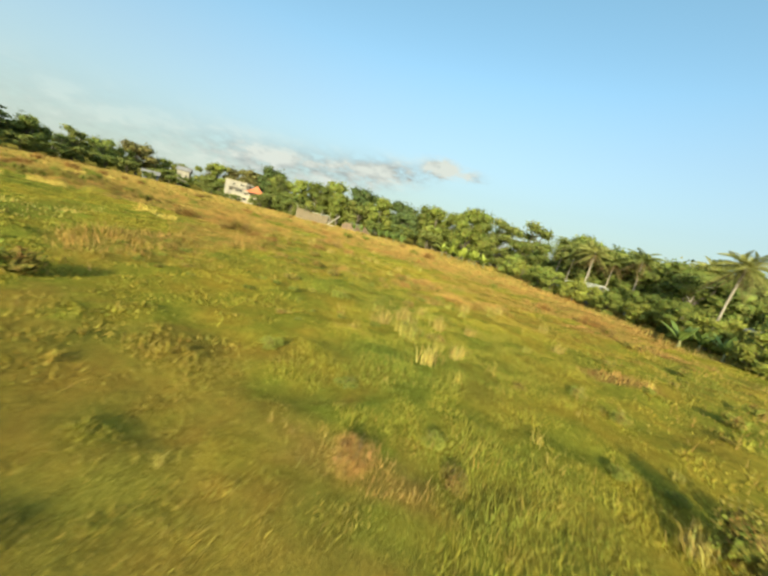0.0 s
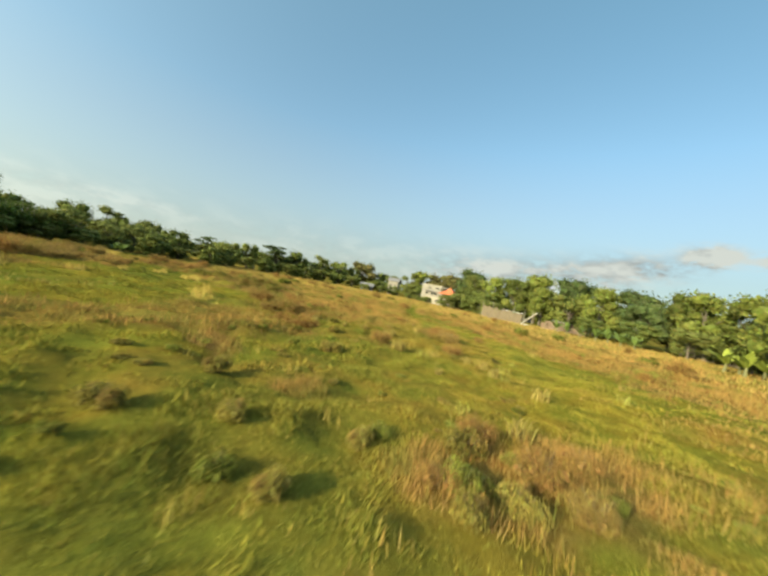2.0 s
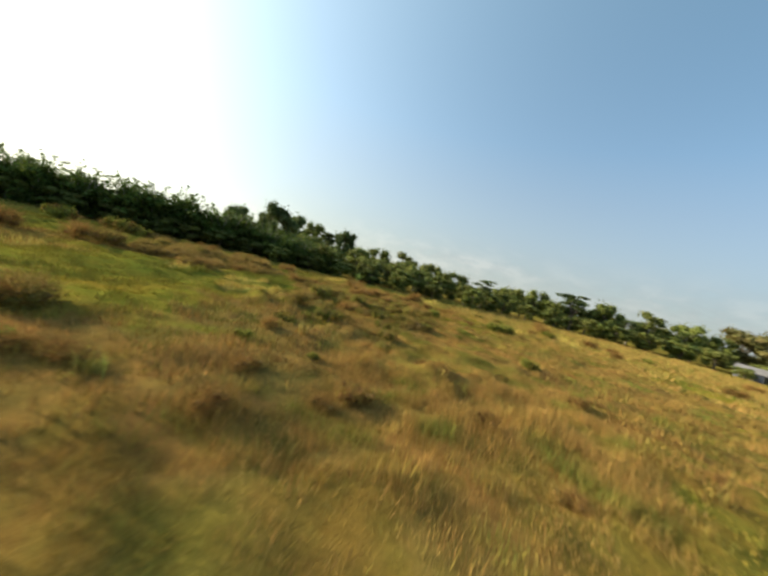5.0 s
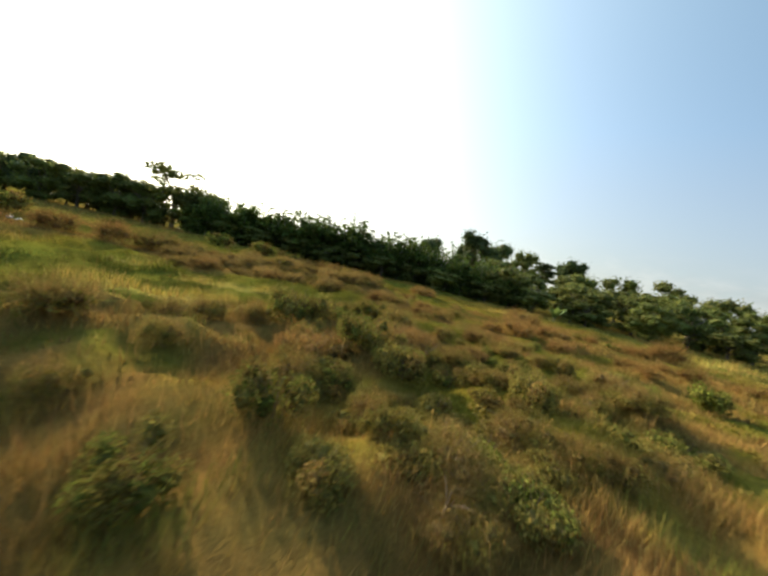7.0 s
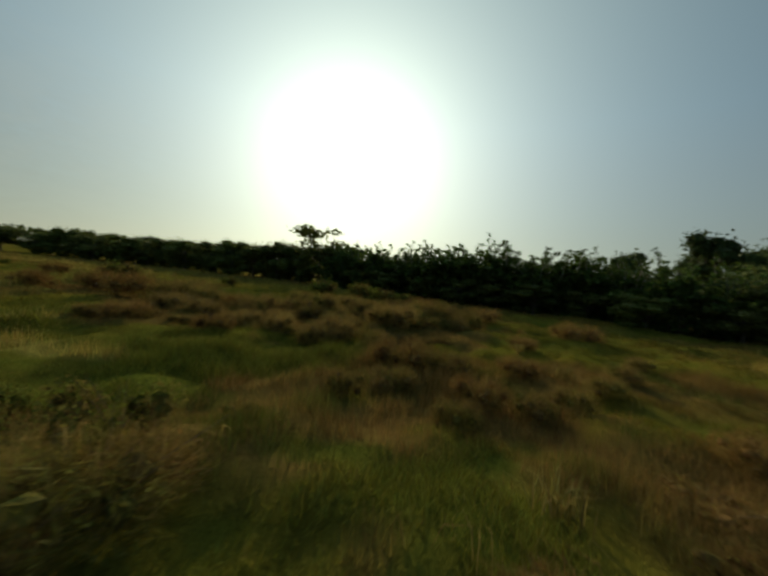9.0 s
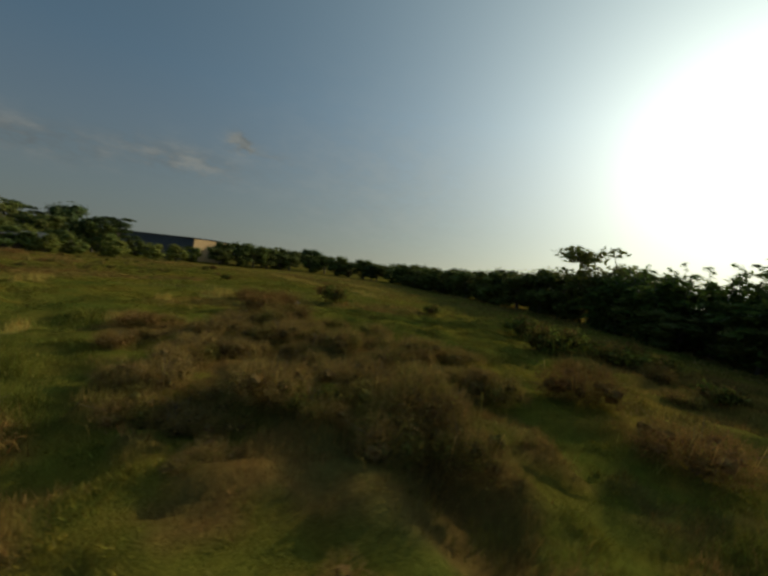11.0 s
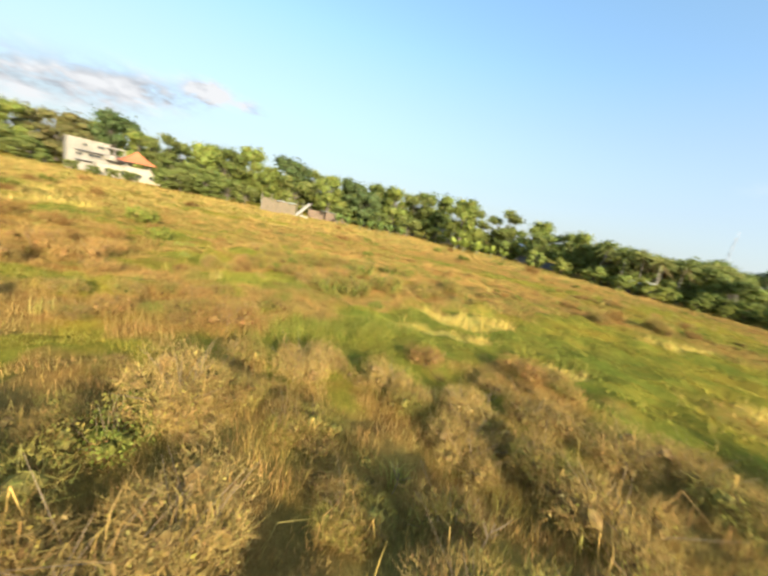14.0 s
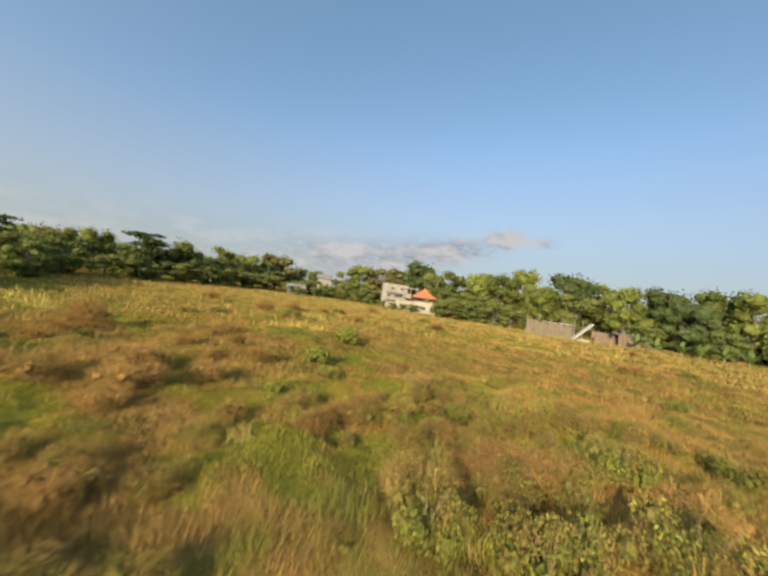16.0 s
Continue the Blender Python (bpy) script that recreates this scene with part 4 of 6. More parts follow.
def tussock(seed, tall, tone, label):
    """A bunch of long bent grass blades from one root."""
    r = np.random.default_rng(seed)
    n = 70
    a, turn = r.uniform(0, 2 * np.pi, n), r.uniform(0, 2 * np.pi, n)
    root = r.normal(0, 0.12, (n, 2))
    h = tall * r.uniform(0.45, 1.1, n)
    lean = np.abs(r.normal(0.4, 0.6, n)) * h
    side = np.stack([np.cos(turn), np.sin(turn), 0 * a], 1) * 0.011
    base = np.stack([root[:, 0], root[:, 1], 0 * a - 0.02], 1)
    mid = base + np.stack([np.cos(a) * lean * 0.35, np.sin(a) * lean * 0.35, h * 0.62], 1)
    tip = base + np.stack([np.cos(a) * lean, np.sin(a) * lean, h * np.maximum(0.35, 1 - 0.3 * lean / h)], 1)
    v = np.stack([base - side, base + side, mid + side * 0.8, mid - side * 0.8, tip], 1).reshape(-1, 3)
    k = 5 * np.arange(n)[:, None]
    f = np.concatenate([k + (0, 1, 2), k + (0, 2, 3), k + (3, 2, 4)])
    t = np.repeat(varied(np.repeat(np.array(tone)[None], n, 0), 0.35), 5, 0)
    return tagged(new("grass_tussock", raw_mesh("grass_tussock", v, f, BLADE, t)), label, "grass tussock")


TUSSOCKS = [tussock(51, 0.55, (0.31, 0.235, 0.072), "straw-coloured tussock of long dry grass"), tussock(52, 0.46, (0.28, 0.26, 0.06), "yellow-green tussock of long grass"),
            tussock(53, 0.62, (0.32, 0.25, 0.075), "tall half-dry tussock of coarse grass")]
TUSSOCK_SPOTS = [(12.7, 10.0), (12.3, 11.4), (13.4, 11.4), (13.2, 12.5), (13.8, 9.7), (14.9, 11.6), (16.2, 12.2), (14.4, 8.8), (13.9, 10.6), (14.4, 9.6), (15.1, 9.8), (15.5, 16.7), (16.9, 19.3), (14.2, 9.1), (13.9, 12.6),
                 (3.8, 27.0), (4.2, 25.9), (4.5, 28.5), (5.3, 28.5), (5.7, 29.6), (6.4, 27.9), (2.7, 25.7), (4.6, 31.8), (-2.4, 31.3), (8.8, 27.3), (7.3, 27.3), (10.7, 23.0), (2.3, 26.0),
                 (-4.0, 24.4), (-3.2, 24.1), (-0.4, 27.4), (14.6, 17.1), (15.6, 16.8), (13.7, 14.6), (12.2, 11.7), (13.1, 10.0), (13.5, 11.7), (15.4, 8.5), (15.3, 7.2), (15.0, 11.3),
                 (15.6, 15.4), (17.4, 19.1), (19.7, 16.9), (17.0, 17.5), (13.8, 10.6), (14.4, 9.4), (-33.0, 9.7), (-34.3, 8.9), (-31.2, 12.2), (-30.7, 11.0), (-32.5, 22.0), (-38.1, 21.7), (-11.0, 28.6), (-6.1, 24.3)]
for n, (x, y) in enumerate(TUSSOCK_SPOTS):
    plant_tussock = TUSSOCKS[n % 3]
    z = float(ground_height(np.array([x]), np.array([y]))[0])
    size = 0.72 + 0.4 * ((n * 37) % 11) / 10
    set_out(plant_tussock, pose(x, y, z, 0, 0, 77 * n) @ Matrix.Diagonal((size, size, size, 1)), "grass tussocks on the field")
for n in range(40):
    x, y = random.uniform(-46, 22), random.uniform(-2, 44)
    if float(off_loop(np.array([x]), np.array([y]))[0]) < 9 and float(trail_at(np.array([x]), np.array([y]))[0]) > 0.6:
        z = float(ground_height(np.array([x]), np.array([y]))[0])
        size = random.uniform(0.5, 1.0)
        set_out(TUSSOCKS[n % 3], pose(x, y, z, 0, 0, 77 * n) @ Matrix.Diagonal((size, size, size, 1)), "grass tussocks on the field")


# ---- trees ----


def limb(p, q, r0, r1, sag=0.12):
    p, q = Vector(p), Vector(q)
    mid = (p + q) / 2 + Vector((random.uniform(-sag, sag), random.uniform(-sag, sag), random.uniform(0, sag))) * (q - p).length
    return tube([p, mid, q], (r0, (r0 + r1) / 2, r1), 5)


def ball_mesh():
    bm = bmesh.new()
    bmesh.ops.create_icosphere(bm, subdivisions=2, radius=1.0)
    v, f = np.array([tuple(q.co) for q in bm.verts]), np.array([[q.index for q in s.verts] for s in bm.faces])
    bm.free()
    return v, f


BALL, BALL_SIDES = ball_mesh()


def broad_tree(name, label, tall, wide, lobes, leaves, leaf, tone, seed, flat=0.92, low=0.12, trunk=BARK, gap=0.0, layered=False):
    """A tree with trunk, limbs and a crown of leafy lobes."""
    random.seed(seed)
    r = np.random.default_rng(seed)
    tree = thing(name, label, "tree")
    top = Vector((random.uniform(-0.4, 0.4), random.uniform(-0.4, 0.4), tall * 0.62))
    wood = [tube([(0, 0, -0.2), (0.1, 0.05, tall * 0.2), top * 0.65, top], (tall * 0.028, tall * 0.02, tall * 0.015, tall * 0.008), 7)]
    points, tints, cores = [], [], []
    for k in range(lobes):
        t = (k + 0.5) / lobes
        h = low + (0.95 - low) * (t if layered else r.uniform(0, 1) ** 0.8)
        bulge = math.sqrt(max(0.05, 1 - ((h - 0.55) / 0.5) ** 2)) if not layered else r.uniform(0.55, 1.0) * (1.1 - 0.4 * h)
        a, far = r.uniform(0, 2 * np.pi), wide * bulge * r.uniform(0.35, 0.85)
        c = Vector((math.cos(a) * far, math.sin(a) * far, tall * h * 0.97))
        size = wide * r.uniform(0.30, 0.48) * (1 - gap)
        wood.append(limb(top * min(0.98, max(0.35, h * 0.85)), c, tall * 0.008, 0.02))
        n = int(leaves / lobes * r.uniform(0.7, 1.3))
        p = r.normal(0, 1, (n, 3))
        p /= np.linalg.norm(p, axis=1, keepdims=True)
        p *= r.uniform(0.2, 1.1, (n, 1)) ** 0.5
        p *= 1 + 0.35 * np.sin(p[:, :1] * 5 + k) * np.cos(p[:, 1:2] * 6 - k)
        points.append(np.array(c) + p * size * np.array((1, 1, flat * (0.35 if layered else 1))))
        tints.append(np.repeat(np.array(tone)[None] * r.uniform(0.8, 1.25), n, 0))
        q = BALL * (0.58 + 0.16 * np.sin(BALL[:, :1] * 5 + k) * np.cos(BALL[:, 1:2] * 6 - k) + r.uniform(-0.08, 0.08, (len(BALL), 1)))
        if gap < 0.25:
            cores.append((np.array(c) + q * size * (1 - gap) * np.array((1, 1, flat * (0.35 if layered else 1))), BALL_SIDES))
    points, tints = np.concatenate(points), np.concatenate(tints)
    keep = points[:, 2] > tall * 0.06
    v, f, t = leaf_cards(points[keep], np.full(keep.sum(), leaf * 0.9), varied(tints[keep], 0.25), 0.12, 1.3)
    f = np.concatenate([f[:, :3], f[:, (0, 2, 3)]])
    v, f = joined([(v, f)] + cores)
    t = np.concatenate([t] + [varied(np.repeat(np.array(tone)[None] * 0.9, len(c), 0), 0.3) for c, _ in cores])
    part("crown", raw_mesh("crown", v, f, LEAF, t), None, tree)
    wv, wf = joined(wood)
    part("trunk", raw_mesh("trunk", wv, wf, trunk, None, True), None, tree)
    return tree


LIGHT_GREEN, MID_GREEN, DARK_GREEN = (0.19, 0.215, 0.050), (0.140, 0.165, 0.044), (0.085, 0.112, 0.040)
OLIVE_GREEN, BROWN_GREEN, BAMBOO_GREEN = (0.155, 0.170, 0.048), (0.150, 0.136, 0.050), (0.09, 0.13, 0.030)
# All sources are 10 m tall
TREES = {
    "light": broad_tree("broadleaf_tree", "broadleaf tree with a loose light green crown", 10, 3.6, 20, 3000, 0.31, LIGHT_GREEN, 11),
    "mid": broad_tree("broadleaf_tree", "broadleaf tree with a full mid-green crown", 10, 3.8, 22, 3000, 0.31, MID_GREEN, 12),
    "mid2": broad_tree("broadleaf_tree", "uneven broadleaf tree, green with pale tips", 10, 3.3, 16, 3000, 0.31, OLIVE_GREEN, 13, 0.8, 0.12),
    "dark": broad_tree("broadleaf_tree", "dense dark green mango-like tree", 10, 4.0, 26, 3000, 0.31, DARK_GREEN, 14, 0.9, 0.10),
    "brown": broad_tree("broadleaf_tree", "wide domed tree, brownish green and half dry", 10, 5.0, 26, 3000, 0.31, BROWN_GREEN, 15, 0.7, 0.15),
    "flat": broad_tree("rain_tree", "spreading tree with flat leafy tiers and gaps between", 10, 4.2, 24, 2600, 0.38, DARK_GREEN, 16, 0.8, 0.45, BARK, 0.1, True),
    "flat2": broad_tree("rain_tree", "thin tiered tree, dark and open against the sky", 10, 3.6, 18, 2000, 0.38, DARK_GREEN, 17, 0.7, 0.40, PALE_BARK, 0.15, True),
    "lone": broad_tree("broadleaf_tree", "thin-crowned tree with loose separate sprays of leaves", 10, 4.2, 15, 1500, 0.34, OLIVE_GREEN, 27, 0.6, 0.55, PALE_BARK, 0.3),
    "near_mid": broad_tree("broadleaf_tree", "broadleaf tree with a full mid-green crown", 10, 3.8, 24, 4200, 0.27, MID_GREEN, 32),
    "near_olive": broad_tree("broadleaf_tree", "uneven broadleaf tree, olive green with pale tips", 10, 3.5, 18, 4200, 0.27, OLIVE_GREEN, 33, 0.8),
    "near_bush": broad_tree("hedge_tree", "bushy green tree leafy down to the ground", 10, 4.2, 22, 4000, 0.27, (0.165, 0.19, 0.046), 34, 0.95, 0.10),
    "near_bush2": broad_tree("hedge_tree", "bushy yellow-green tree leafy down to the ground", 10, 4.0, 20, 4000, 0.27, (0.23, 0.24, 0.055), 35, 0.95, 0.10),
    "hedge": broad_tree("hedge_tree", "bushy green tree leafy down to the ground", 10, 4.2, 22, 2700, 0.33, MID_GREEN, 18, 0.95, 0.10),
    "hedge2": broad_tree("hedge_tree", "bushy olive-green tree leafy down to the ground", 10, 4.0, 20, 2700, 0.33, OLIVE_GREEN, 19, 0.95, 0.10),
}


def bamboo(seed):
    """A clump of bamboo: arching culms with drooping sprays of narrow leaves."""
    r = np.random.default_rng(seed)
    clump = thing("bamboo_clump", "tall bamboo clump with arching feathery tops", "bamboo")
    culms, points, sizes = [], [], []
    for k in range(30):
        a, b = r.uniform(0, 2 * np.pi), r.uniform(0, 2 * np.pi)
        spike = k >= 22
        s, reach, tall = r.uniform(0, 1.3), r.uniform(0.6, 3.6), r.uniform(5.5, 9.0)
        if spike:
            reach, tall = r.uniform(1.0, 2.6), r.uniform(9.6, 12.6)
        base = np.array((math.cos(a) * s, math.sin(a) * s, 0))
        out = np.array((math.cos(b), math.sin(b), 0))
        line = [base + out * reach * t**2 + np.array((0, 0, tall * (t - 0.15 * t**4 * reach))) for t in (0, 0.3, 0.55, 0.75, 0.9, 1.0)]
        culms.append(tube(line, (0.05, 0.045, 0.035, 0.025, 0.012, 0.005), 4))
        for _ in range(48 if spike else 125):
            t = r.uniform(0.45, 1.0) if spike else r.uniform(0.05, 1.0)
            p = base + out * reach * t**2 + np.array((0, 0, tall * (t - 0.15 * t**4 * reach)))
            points.append(p + r.normal(0, (0.07 if spike else 0.10) + (0.22 if spike else 0.42) * (1 - t), 3) * np.array((1.5, 1.5, 0.8)))
            sizes.append(0.19 if spike else 0.30)
    v, f, t = leaf_cards(np.array(points), np.array(sizes), varied(np.repeat(np.array(BAMBOO_GREEN)[None], len(points), 0), 0.35), 0.1, 2.2)
    part("foliage", raw_mesh("foliage", v, f, LEAF, t), None, clump)
    cv, cf = joined(culms)
    part("cane_stand", raw_mesh("cane_stand", cv, cf, PALE_BARK, None, True), None, clump)
    return clump


BAMBOO = [bamboo(21), bamboo(22), bamboo(23)]


def palm(seed, tall, tone, label):
    """A coconut palm: ringed trunk and arching fronds of narrow leaflets."""
    r = np.random.default_rng(seed)
    tree = thing("coconut_palm", label, "palm")
    bend = r.uniform(-0.9, 0.9, 2)
    line = [(bend[0] * t * t, bend[1] * t * t, tall * t - 0.2) for t in (0, 0.2, 0.4, 0.6, 0.8, 1.0)]
    v, f = tube(line, (0.20, 0.14, 0.12, 0.11, 0.11, 0.13), 8)
    part("trunk", raw_mesh("trunk", v, f, PALE_BARK, None, True), None, tree)
    crown = np.array((bend[0], bend[1], tall - 0.2))
    for k in range(26):
        a, lift = 2.4 * k + r.uniform(-0.3, 0.3), 1.35 - 1.9 * k / 26 + r.uniform(-0.2, 0.2)
        long, droop = r.uniform(2.9, 3.6), r.uniform(1.3, 2.1)
        out, up = np.array((math.cos(a), math.sin(a), 0)), np.array((0, 0, 1.0))
        spine = [crown + out * long * t * math.cos(lift * (1 - 0.3 * t)) + up * (long * t * math.sin(lift) - droop * t * t) for t in np.linspace(0, 1, 9)]
        across = np.cross(out, up)
        verts, sides = tube(spine, [0.035 * (1 - 0.85 * t) for t in np.linspace(0, 1, 9)], 4)
        quads, pts = [sides], [verts]
        n = len(verts)
        for t in np.linspace(0.10, 0.99, 30):
            i = min(int(t * 8), 7)
            p = spine[i] + (spine[i + 1] - spine[i]) * (t * 8 - i)
            leaf = 0.75 * math.sin(math.pi * min(1, t * 0.85 + 0.15)) + 0.12
            along = (spine[i + 1] - spine[i]) / np.linalg.norm(spine[i + 1] - spine[i])
            for s in (-1, 1):
                tip = p + across * s * leaf * 0.75 + along * leaf * 0.5 - up * leaf * 0.45
                m = (p + tip) / 2 + up * 0.05
                pts.append(np.array([p, m + along * 0.045, tip, m - along * 0.045]))
                quads.append(np.array([[n, n + 1, n + 2, n + 3]]))
                n += 4
        v, f = np.concatenate(pts), np.concatenate(quads)
        old = k > 21
        c = np.array((0.15, 0.11, 0.05)) if old else np.array(tone)
        part("frond", raw_mesh("frond", v, f, LEAF, np.repeat(c[None], len(v), 0) * r.uniform(0.8, 1.2)), None, tree)
    return tree


def banana(seed, leafage, label):
    r = np.random.default_rng(seed)
    plant_ = thing("banana_plant", label, "banana plant")
    tall = r.uniform(0.7, 1.0)
    v, f = tube([(0, 0, -0.1), (0.03, 0, tall * 0.5), (0, 0.03, tall)], (0.14, 0.11, 0.07), 7)
    part("stem", raw_mesh("stem", v, f, STEM, None, True), None, plant_)
    for k in range(8):
        a, lift, long = 2.4 * k + r.uniform(-0.3, 0.3), r.uniform(0.75, 1.45), r.uniform(1.7, 2.5)
        out, up = np.array((math.cos(a), math.sin(a), 0)), np.array((0, 0, 1.0))
        across = np.cross(out, up)
        ts = np.linspace(0, 1, 8)
        line = [np.array((0, 0, tall)) + out * long * t * math.cos(lift) + up * (long * t * math.sin(lift) - 0.75 * t * t) for t in ts]
        width = [0.04 + 0.21 * math.sin(math.pi * min(1, 0.12 + 0.86 * t)) for t in ts]
        v = np.concatenate([[p - across * w - up * w * 0.35, p, p + across * w - up * w * 0.35] for p, w in zip(line, width)])
        f = [(3 * i + j, 3 * i + j + 1, 3 * i + j + 4, 3 * i + j + 3) for i in range(7) for j in (0, 1)]
        part("leaf", raw_mesh("leaf", v, np.array(f), leafage), None, plant_)
    return plant_


PALMS = [palm(31, 9.0, (0.24, 0.235, 0.07), "coconut palm with yellowing fronds"), palm(32, 9.0, (0.17, 0.19, 0.055), "coconut palm with ragged green fronds")]
BANANAS = [banana(41, BANANA_LEAF, "banana plant with broad torn yellow-green leaves"), banana(42, BANANA_LEAF, "banana plant with broad torn yellow-green leaves")]
GREEN_BANANAS = [banana(43, BANANA_GREEN, "banana plant with broad dark green leaves"), banana(44, BANANA_GREEN, "banana plant with broad dark green leaves")]


def plant_row(rows, kinds, group, wide=1.2):
    """Trees at x, y with their heights; the kinds take turns."""
    for n, (x, y, tall) in enumerate(rows):
        source = kinds[n % len(kinds)]
        source = TREES[source] if isinstance(source, str) else source
        s = tall / 10
        turn = (x * 57 + y * 91) % 360
        s *= 1.06 if source in BAMBOO else 1.0
        m = pose(x, y, -0.1, 0, 0, turn) @ Matrix.Diagonal((s * wide, s * wide, s, 1))
        set_out(source, m, group)


# Along the west side of the field and past it, from the hedge to the white house: x, y, height
WEST = [(-134, 37, 8.7), (-133, 44, 8), (-130, 52, 8.4), (-123, 58, 11.9), (-123, 67, 11.0), (-124, 78, 11.3), (-127, 88, 10.9),
        (-130, 104, 14.2), (-129, 115, 9.6), (-104, 114, 11.5), (-102, 118, 12.6), (-120, 116, 9.4), (-124, 66, 9.6), (-126, 96, 9.0)]
plant_row(WEST, ["hedge", "mid", "hedge2", "flat", "hedge", "mid2", "hedge", "brown", "mid", "mid2", "light", "hedge2"], "trees west of the field")
WEST_HEDGE = [(-88, 0, 8.0), (-106, -1, 10.0), (-110, 6, 11.0), (-109, 15, 9.5), (-113, 23, 8.7), (-116, 31, 9.4), (-120, 40, 8.8),
              (-123, 47, 9.6), (-100, 8, 8.0), (-104, 20, 7.5), (-110, 36, 7.5), (-96, 14, 7.5), (-116, 52, 7.5), (-119, 72, 8.0)]
plant_row(WEST_HEDGE, ["hedge", "mid", "mid2", "hedge2", "hedge", "flat2", "hedge2", "mid"], "trees west of the field")
NEAR_HEDGE = [(-73, 1, 5.9), (-77, 8, 5.5), (-79, 13, 5.8), (-83, 18, 6.0), (-88, 23, 5.7), (-95, 28, 5.6), (-101, 32, 5.8), (-109, 38, 6.2),
              (-68, -3, 5.8), (-66, 2, 5.6), (-71, 9, 5.3), (-76, 16, 4.8), (-92, 30, 4.9), (-84, 10, 6.5), (-80, 3, 6.7), (-74, -6, 7.4)]
plant_row(NEAR_HEDGE, ["hedge", "hedge2", "mid2", "hedge"], "hedge along the field", 1.5)
# Round-topped trees that look over the hedge
DOMES = [(-90, -30, 14.7), (-100, -30, 14.0), (-109, -28, 13.6), (-117, -27, 13.0), (-128, -25, 15.0), (-96, -38, 12.0), (-80, -34, 11.0)]
plant_row(DOMES, ["dark", "dark", "mid", "flat", "dark"], "trees behind the hedge", 0.9)
BEHIND_HOUSE = [(-98, 130, 15.3), (-85, 132, 17.0), (-91, 138, 14.0), (-76, 124, 12.5), (-70, 118, 12.0), (-92, 122, 11.0)]
plant_row(BEHIND_HOUSE, ["brown", "dark", "mid", "light", "mid2"], "trees round the white house")
NORTH = [(-64, 111, 13.0), (-57, 111, 12.8), (-52, 116, 13.6), (-46, 119, 15.5), (-34, 119, 15.4), (-27, 124, 14.0), (-23, 109, 12.3),
         (-16, 112, 12.9), (-7, 112, 13.5), (-3, 106, 13.0), (4, 106, 14.0), (10, 103, 14.3), (9, 85, 12.8), (24, 88, 13.1), (34, 85, 12.0),
         (42, 82, 10.5), (32, 68, 10.1), (34, 58, 8.5), (17, 96, 13.0), (-40, 112, 11.0), (-12, 104, 10.0)]
plant_row(NORTH, ["mid2", "light", "mid", "light", "dark", "mid2", "light", "dark", "mid", "light", "mid2", "mid", "light"], "trees north of the field")
NORTH_FILL = [(-66 + 5.6 * k, 119 - 0.9 * k + 4 * (k % 3), 8.6 + 0.8 * (k * 5 % 4)) for k in range(15)] + [(18, 92, 9.0), (24, 84, 8.6), (28, 76, 8.4), (31, 66, 8.0)]
plant_row(NORTH_FILL, ["hedge", "mid", "hedge2", "mid2"], "trees north of the field", 1.5)
WEST_FOOT = [(-104, 34, 4.5), (-108, 44, 4.6), (-112, 52, 4.8), (-114, 60, 5.0), (-115, 68, 5.0), (-116, 76, 5.2), (-117, 84, 5.0), (-118, 92, 5.4), (-107, 91.5, 2.8), (-103, 90, 2.4), (-107, 100, 5.4), (-112, 99, 4.6),
             (-106, 106, 4.0), (-100, 110, 6.0), (-94, 112, 5.4), (-92, 104, 4.0), (-128, 60, 7.5), (-130, 70, 8.0), (-132, 82, 8.4), (-134, 94, 9.0)]
plant_row(WEST_FOOT, ["hedge", "hedge2"], "undergrowth along the field", 2.0)
NORTH_UNDERGROWTH = [(-61, 100, 4.6), (-58, 97, 5.4), (-53, 96, 5.0), (-48, 95, 5.4), (-44, 93, 4.6), (-20, 98, 4.6), (-10, 96, 5.2),
                     (-2, 94, 5.5), (6, 92, 4.6), (14, 86, 4.2), (28, 78, 4.6), (22, 92, 5.5), (-60.5, 93, 4.2), (-57, 91, 4.0), (-62, 105, 7.0), (-55, 104, 7.0), (-79, 97, 2.2), (-84, 98, 2.4), (-74, 94, 2.0), (-70, 93, 2.2), (-66, 91, 2.4)]
plant_row(NORTH_UNDERGROWTH, ["hedge", "hedge2", "hedge"], "undergrowth along the field", 1.8)
EAST = [(30, 59, 9.2), (31, 54, 8.0), (38, 53, 8.0), (44, 50, 9.2), (56, 46, 10.6), (61, 40, 10.4), (64, 33, 10.0), (66, 26, 10.6), (60, 16.5, 9.6),
        (57, 11, 4.0), (56, 54, 10.4), (60, 36, 9.4), (42, 39, 5.8), (50, 48, 8.4), (58, 21, 8.6), (36, 62, 8.0), (52, 30, 6.6), (49, 40, 7.0)]
plant_row(EAST, ["near_mid", "near_olive", "mid2", "mid", "flat", "mid2", "flat2", "dark", "flat", "hedge2"], "trees east of the field")
EAST_FILL = [(30, 55, 8.4), (33.5, 51.5, 8.0), (37, 47, 7.8), (41.5, 45, 8.0), (36.5, 41, 6.4), (34, 55, 8.4), (40, 50, 8.4), (46, 45, 7.2), (51, 38, 7.0), (54, 28, 7.4), (56, 20, 7.0), (61, 13, 4.4), (36, 48, 5.6), (40, 40, 5.8), (43, 33, 6.0)]
plant_row(EAST_FILL, ["hedge2", "mid", "hedge"], "trees east of the field", 1.5)
